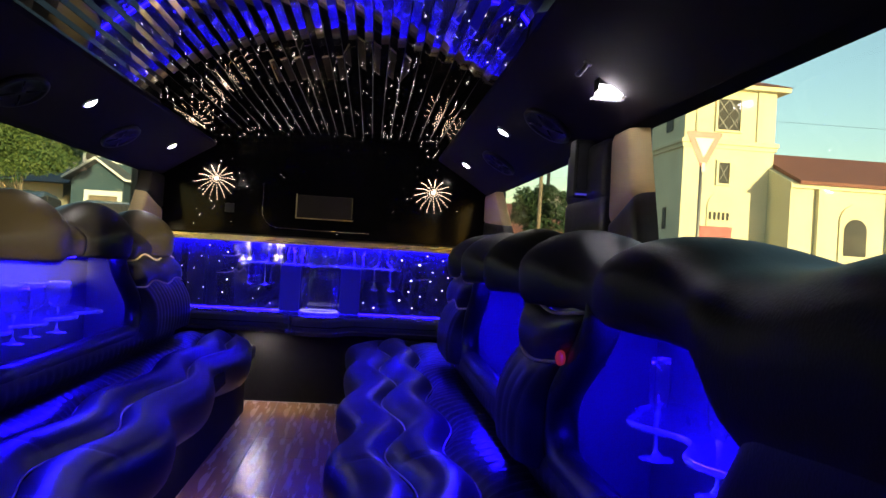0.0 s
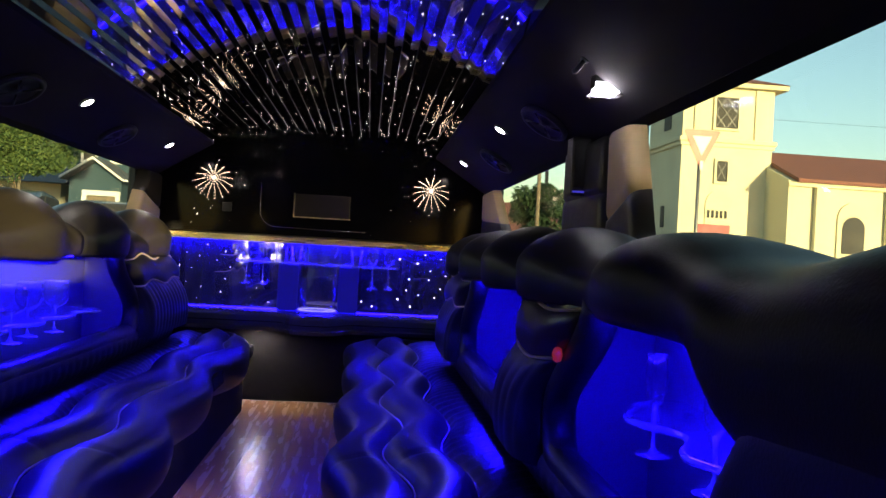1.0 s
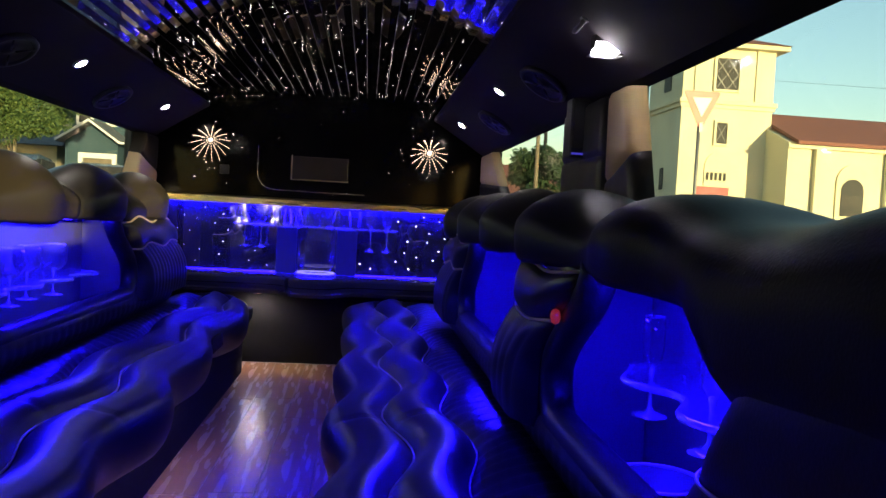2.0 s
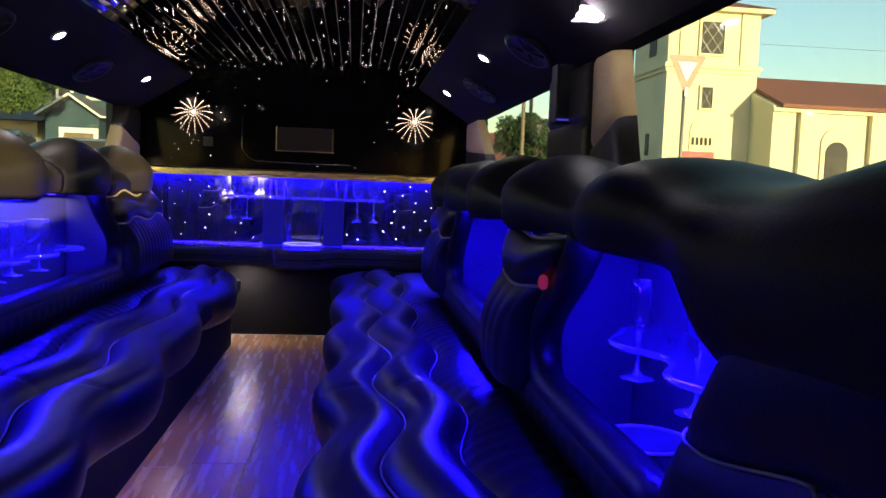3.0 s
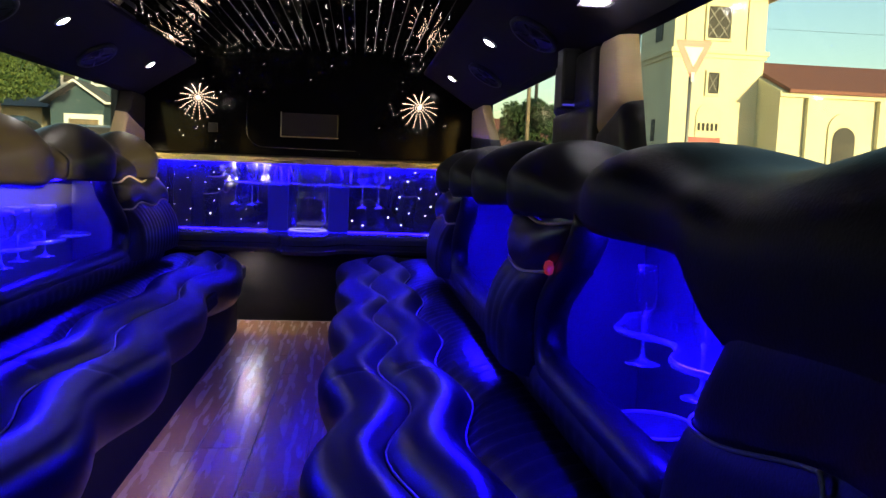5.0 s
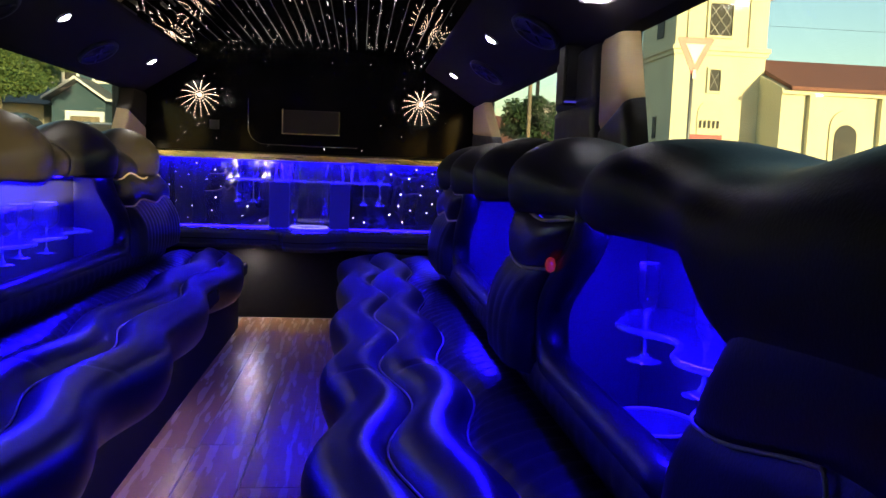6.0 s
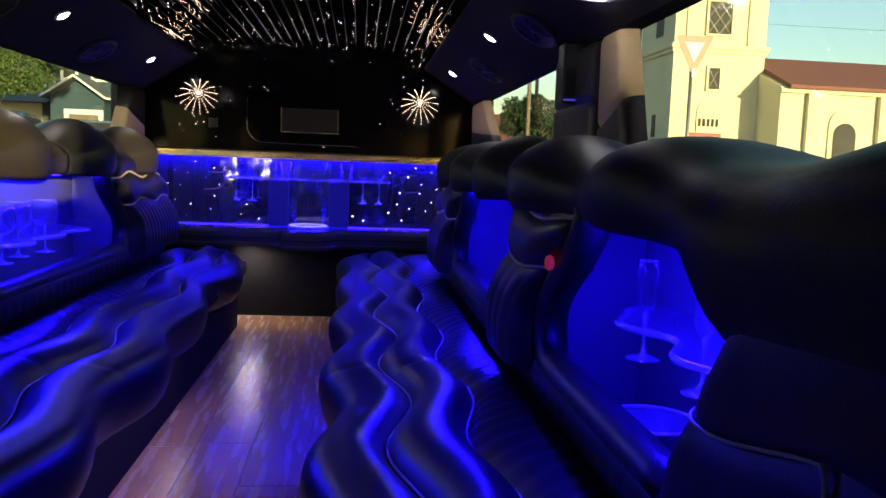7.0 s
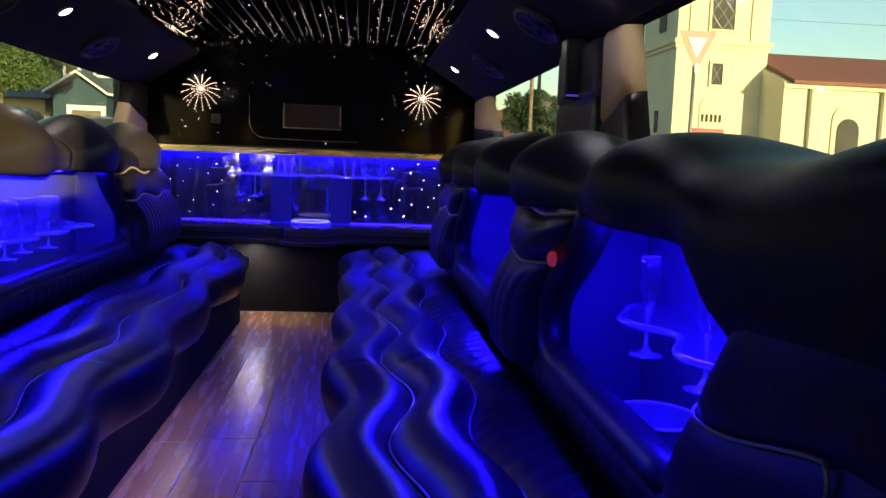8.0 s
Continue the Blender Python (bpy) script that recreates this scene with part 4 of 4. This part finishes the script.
for k in range(7):
    x = 24.0 + 3.85 * k
    part("window_arch", prism(B(), arch_pts(x - 0.15, x + 1.55, 1.65, 3.74), 1, 38.5, 38.58), STUCCO_TRIM, church, smooth=False)
    part("window", prism(B(), arch_pts(x + 0.1, x + 1.3, 1.97, 3.26), 1, 38.46, 38.49), DARKPANE, church, "dark arched window", smooth=False)
    part("pilaster", box(B(), x - 1.45, x - 1.02, 38.3, 38.58, GROUND, 5.24), STUCCO_TRIM, church, smooth=False)

# Unseen wall, added to keep low sun off the partition and mirror.
solid("sun_block_wall", box(B(), 2.82, 9.0, -5.3, -5.0, GROUND, 2.6, 0.02), STUCCO_TRIM, "unseen plain wall added behind the car to block sun", "wall", kind="structure")

# give-way sign
sign = thing("yield_sign", (6.16, 14.0, GROUND), "faded red and white triangular give-way sign on a thin pole", "road sign")
part("pole", tube(B(), [(6.16, 14.04, GROUND), (6.16, 14.04, 3.3)], 0.032, 10), METAL_GREY, sign, "grey metal pole")
bm = prism(B(), [(5.83, 3.34), (5.86, 3.37), (6.48, 3.37), (6.51, 3.34), (6.20, 2.70), (6.14, 2.70)], 1, 13.99, 14.0)
part("plate", bm, SIGN_RED, sign, "faded red plate", smooth=False)
part("centre", prism(B(), [(5.99, 3.25), (6.35, 3.25), (6.17, 2.90)], 1, 13.98, 13.986), SIGN_WHITE, sign, "pale centre triangle", smooth=False)
part("lower_plate", box(B(), 6.14, 6.20, 13.96, 13.985, 2.64, 2.80), SIGN_WHITE, sign, smooth=False)
board = thing("red_board", (6.6, 15.0, GROUND), "small red notice board on two posts", "sign")
part("board", box(B(), 6.55, 7.25, 15.0, 15.04, 1.25, 1.72), BOARD_RED, board, smooth=False)
for x in (6.62, 7.18):
    part("post", box(B(), x - 0.03, x + 0.03, 15.045, 15.10, GROUND, 1.71), METAL_GREY, board, smooth=False)
wire = thing("overhead_wire", (25, 40, 11), "thin dark overhead cable", "cable")
part("strand", tube(B(), [(-30 + 110 * k / 20, 58, 12.9 - 0.5 * math.sin(math.pi * k / 20)) for k in range(21)], 0.011, 5), TYRE, wire)


def leafy(bm, c, r, n, size, rn):
    for _ in range(n):
        d = Vector((rn.gauss(0, 1), rn.gauss(0, 1), rn.gauss(0, 0.8)))
        d = d.normalized() * r * (rn.random() ** 0.4)
        p = Vector(c) + d
        a = Vector((rn.gauss(0, 1), rn.gauss(0, 1), rn.gauss(0, 1))).normalized()
        b = a.orthogonal().normalized()
        l = size * rn.uniform(0.6, 1.3)
        q = [p - a * l, p + b * l * 0.42, p + a * l, p - b * l * 0.42]
        bm.faces.new([bm.verts.new(v) for v in q])


def tree(x, y, h, crown_r, crown_z, mat, seed, label, n=9000, size=0.09, trunk=0.16):
    rn = random.Random(seed)
    t = thing("tree", (x, y, GROUND), label, "tree")
    pts = [(x + 0.12 * math.sin(k * 1.3), y + 0.1 * math.cos(k), GROUND + (h - GROUND) * 0.8 * k / 6) for k in range(7)]
    part("trunk", tube(B(), pts, [trunk * (1 - 0.11 * k) for k in range(7)], 10), BARK, t)
    bm, lb = B(), B()
    for k in range(44):
        a, e = rn.uniform(0, 6.28), rn.uniform(-0.6, 1.0)
        rr = crown_r * rn.uniform(0.30, 1.10)
        c = Vector((x + rr * math.cos(a) * math.cos(e), y + rr * math.sin(a) * math.cos(e), crown_z + crown_r * 0.8 * math.sin(e)))
        leafy(bm, c, crown_r * rn.uniform(0.14, 0.36), n // 44, size, rn)
        if k % 4:
            continue
        st = Vector(pts[rn.choice((3, 4, 5))])
        tube(lb, [st, st.lerp(c, 0.5) + Vector((0, 0, 0.15)), c], [0.03, 0.018, 0.008], 5)
    tagged(part("crown", bm, mat, t, "uneven crown of small leaves", smooth=False), kind="stuff")
    part("limbs", lb, BARK, t)
    return t


tree(-9.75, 24.0, 4.8, 1.8, 3.5, LEAF, 2, "leafy green street tree beside the parked cars", 60000, 0.050, 0.09)
tree(-15.2, 29, 6.5, 2.6, 4.6, LEAF, 5, "broad green street tree before a house", 26000, 0.12, 0.14)
tree(8.2, 36, 4.6, 1.6, 2.9, LEAF_DARK, 8, "dark round evergreen tree across the street", 9000, 0.12)
far = tree(-4.2, 60, 9.0, 3.8, 5.0, LEAF_DARK, 11, "dark distant tree behind the houses", 9000, 0.24)
tagged(far, group="distant trees")
for k in range(7):
    copy_thing(far, pose(-10.5 - 6.4 * k, 62 - 2.5 * (k % 3), GROUND, 0, 0, 50 * k) @ Matrix.Scale(0.9 + 0.12 * (k % 3), 4))

house = thing("house", (-8.0, 33, GROUND), "teal sided house with white trim and a gabled porch", "house")
part("wall", prism(B(), [(-12.2, GROUND), (-4.6, GROUND), (-4.6, 4.4), (-8.4, 6.6), (-12.2, 4.4)], 1, 32, 41), SIDING, house, smooth=False)
part("roof", prism(B(), [(-12.7, 4.15), (-8.4, 6.68), (-4.1, 4.15), (-4.1, 4.35), (-8.4, 6.9), (-12.7, 4.35)], 1, 31.6, 41.3), SHINGLE, house, smooth=False)
part("fascia", prism(B(), [(-12.7, 4.12), (-8.4, 6.66), (-4.1, 4.12), (-4.1, 4.34), (-8.4, 6.89), (-12.7, 4.34)], 1, 31.5, 31.59), WHITE, house, "white gable board", smooth=False)
part("porch", prism(B(), [(-11.75, GROUND), (-9.90, GROUND), (-9.90, 2.85), (-10.82, 3.48), (-11.75, 2.85)], 1, 30.2, 31.99), SIDING, house, smooth=False)
part("porch_roof", prism(B(), [(-11.95, 2.78), (-10.82, 3.54), (-9.70, 2.78), (-9.70, 2.88), (-10.82, 3.66), (-11.95, 2.88)], 1, 29.8, 31.98), SHINGLE, house, smooth=False)
part("fascia", prism(B(), [(-11.95, 2.80), (-10.82, 3.56), (-9.72, 2.80), (-9.42, 2.80), (-9.42, 2.87), (-9.70, 2.87), (-10.82, 3.64), (-11.95, 2.87)], 1, 29.7, 29.79), WHITE, house, "white gable board", smooth=False)
hd = part("door", box(B(), -11.08, -10.08, 30.14, 30.19, GROUND + 0.2, 2.24), BARK, house, "dark brown door", smooth=False)
bm = box(B(), -11.25, -11.10, 30.08, 30.19, GROUND, 2.44)
box(bm, -10.06, -9.92, 30.08, 30.19, GROUND, 2.44)
box(bm, -11.10, -10.06, 30.08, 30.19, 2.26, 2.44)
part("frame", bm, WHITE, hd, "white door surround", smooth=False)
for x in (-11.9, -10.80):
    hw = part("window", box(B(), x, x + 0.42, 31.93, 31.99, 3.70, 4.32), DARKPANE, house, "dark window", smooth=False)
    bm = box(B(), x - 0.10, x - 0.01, 31.9, 31.995, 3.60, 4.42)
    box(bm, x + 0.43, x + 0.52, 31.9, 31.995, 3.60, 4.42)
    box(bm, x - 0.01, x + 0.43, 31.9, 31.995, 4.33, 4.42)
    box(bm, x - 0.01, x + 0.43, 31.9, 31.995, 3.60, 3.69)
    part("frame", bm, WHITE, hw, smooth=False)
for x in (-8.3, -6.6):
    hw = part("window", box(B(), x, x + 0.9, 31.93, 31.99, 1.9, 3.4), DARKPANE, house, "dark window", smooth=False)
    bm = box(B(), x - 0.14, x - 0.01, 31.9, 31.995, 1.76, 3.54)
    box(bm, x + 0.91, x + 1.04, 31.9, 31.995, 1.76, 3.54)
    box(bm, x - 0.01, x + 0.91, 31.9, 31.995, 3.41, 3.54)
    box(bm, x - 0.01, x + 0.91, 31.9, 31.995, 1.76, 1.89)
    part("frame", bm, WHITE, hw, smooth=False)
for k in range(9):
    part("siding_board", box(B(), -9.1, -4.62, 31.96, 31.985, 0.1 + 0.18 * k, 0.27 + 0.18 * k), SIDING, house, smooth=False)

house.location.x += 1.0

pale = thing("pale_house", (-19, 36, GROUND), "pale stucco house with a grey roof behind the trees", "house")
part("wall", box(B(), -25, -13.2, 36, 44, GROUND, 3.0), STUCCO_TRIM, pale, smooth=False)
part("roof", prism(B(), [(35.4, 2.95), (40.0, 5.2), (44.6, 2.95)], 0, -25.4, -12.8), SHINGLE, pale, smooth=False)
for x in (-22, -18.5, -15.5):
    pw_ = part("window", box(B(), x, x + 1.2, 35.93, 35.99, 0.6, 2.0), DARKPANE, pale, "dark window", smooth=False)
    part("sill", box(B(), x - 0.1, x + 1.3, 35.88, 35.99, 0.48, 0.595), WHITE, pw_, smooth=False)

rowb = thing("low_building", (12, 52, GROUND), "low pale building with a red tiled roof", "building")
part("wall", box(B(), 2, 19, 50, 58, GROUND, 2.4), STUCCO_TRIM, rowb, smooth=False)
part("roof", prism(B(), [(49.4, 2.35), (54.0, 4.6), (58.6, 2.35)], 0, 1.6, 19.4), ROOFTILE, rowb, smooth=False)
pole = thing("utility_pole", (7.2, 33, GROUND), "thin bare utility pole", "pole")
part("mast", tube(B(), [(7.2, 33, GROUND), (7.2, 33, 7.5)], [0.10, 0.07], 8), BARK, pole)
part("cross_arm", box(B(), 6.4, 8.0, 32.85, 32.95, 6.7, 6.82), BARK, pole, smooth=False)
tagged(pole, group="utility poles")
copy_thing(pole, pose(13.0, 58.0, GROUND) @ Matrix.Scale(1.66, 4))


def car(x, y, rot, paint, label):
    c = thing("parked_car", (0, 0, 0), label, "car", "parked cars")
    side = [(-2.25, 0.35), (-2.3, 0.75), (-2.15, 1.02), (-1.2, 1.10), (-0.55, 1.62), (0.3, 1.72), (1.7, 1.68), (2.15, 1.15), (2.25, 0.9), (2.2, 0.35)]
    bm = prism(B(), side, 0, -0.9, 0.9)
    bmesh.ops.bevel(bm, geom=list(bm.edges), offset=0.07, segments=2, affect="EDGES")
    part("body", bm, paint, c)
    part("windscreen", prism(B(), [(-1.16, 1.16), (-0.60, 1.60), (-0.63, 1.64), (-1.20, 1.19)], 0, -0.76, 0.76), DARKPANE, c, smooth=False)
    part("rear_window", prism(B(), [(2.08, 1.20), (1.72, 1.60), (1.78, 1.62), (2.13, 1.22)], 0, -0.74, 0.74), DARKPANE, c, smooth=False)
    for sx in (-0.68, 0.68):
        part("headlight", box(B(), sx - 0.16, sx + 0.16, -2.31, -2.24, 0.74, 0.88, 0.02), WHITE, c, "pale headlight", smooth=False)
        part("tail_light", box(B(), sx - 0.10, sx + 0.10, 2.20, 2.27, 0.80, 1.05, 0.02), SIGN_RED, c, "red tail light", smooth=False)
    part("bumper", box(B(), -0.86, 0.86, -2.36, -2.25, 0.38, 0.58, 0.03), TYRE, c, smooth=False)
    for sx in (-1, 1):
        bm = prism(B(), [(-0.95, 1.12), (-0.45, 1.56), (0.3, 1.64), (0.3, 1.12)], 0, sx * 0.9 - 0.012, sx * 0.9 + 0.012)
        part("side_window", bm, DARKPANE, c, smooth=False)
        bm = prism(B(), [(0.4, 1.12), (0.4, 1.64), (1.6, 1.60), (1.9, 1.12)], 0, sx * 0.9 - 0.012, sx * 0.9 + 0.012)
        part("side_window", bm, DARKPANE, c, smooth=False)
        for yy in (-1.4, 1.4):
            bm = lathe(B(), [(0.0, -0.10), (0.30, -0.11), (0.34, -0.08), (0.34, 0.08), (0.30, 0.11), (0.0, 0.10)], 24)
            bmesh.ops.rotate(bm, verts=bm.verts, cent=(0, 0, 0), matrix=Matrix.Rotation(math.pi / 2, 3, "Y"))
            bmesh.ops.translate(bm, verts=bm.verts, vec=(sx * 0.84, yy, 0.34))
            part("wheel", bm, TYRE, c)
    c.matrix_basis = pose(x, y, GROUND, 0, 0, rot) @ Matrix.Diagonal((1.08, 1.08, 1.3, 1))
    return c


car(-8.3, 19.0, 8, CARPAINT, "dark blue parked car at the kerb")
car(-6.6, 22.5, 4, CARPAINT_GREY, "grey parked sport utility car")
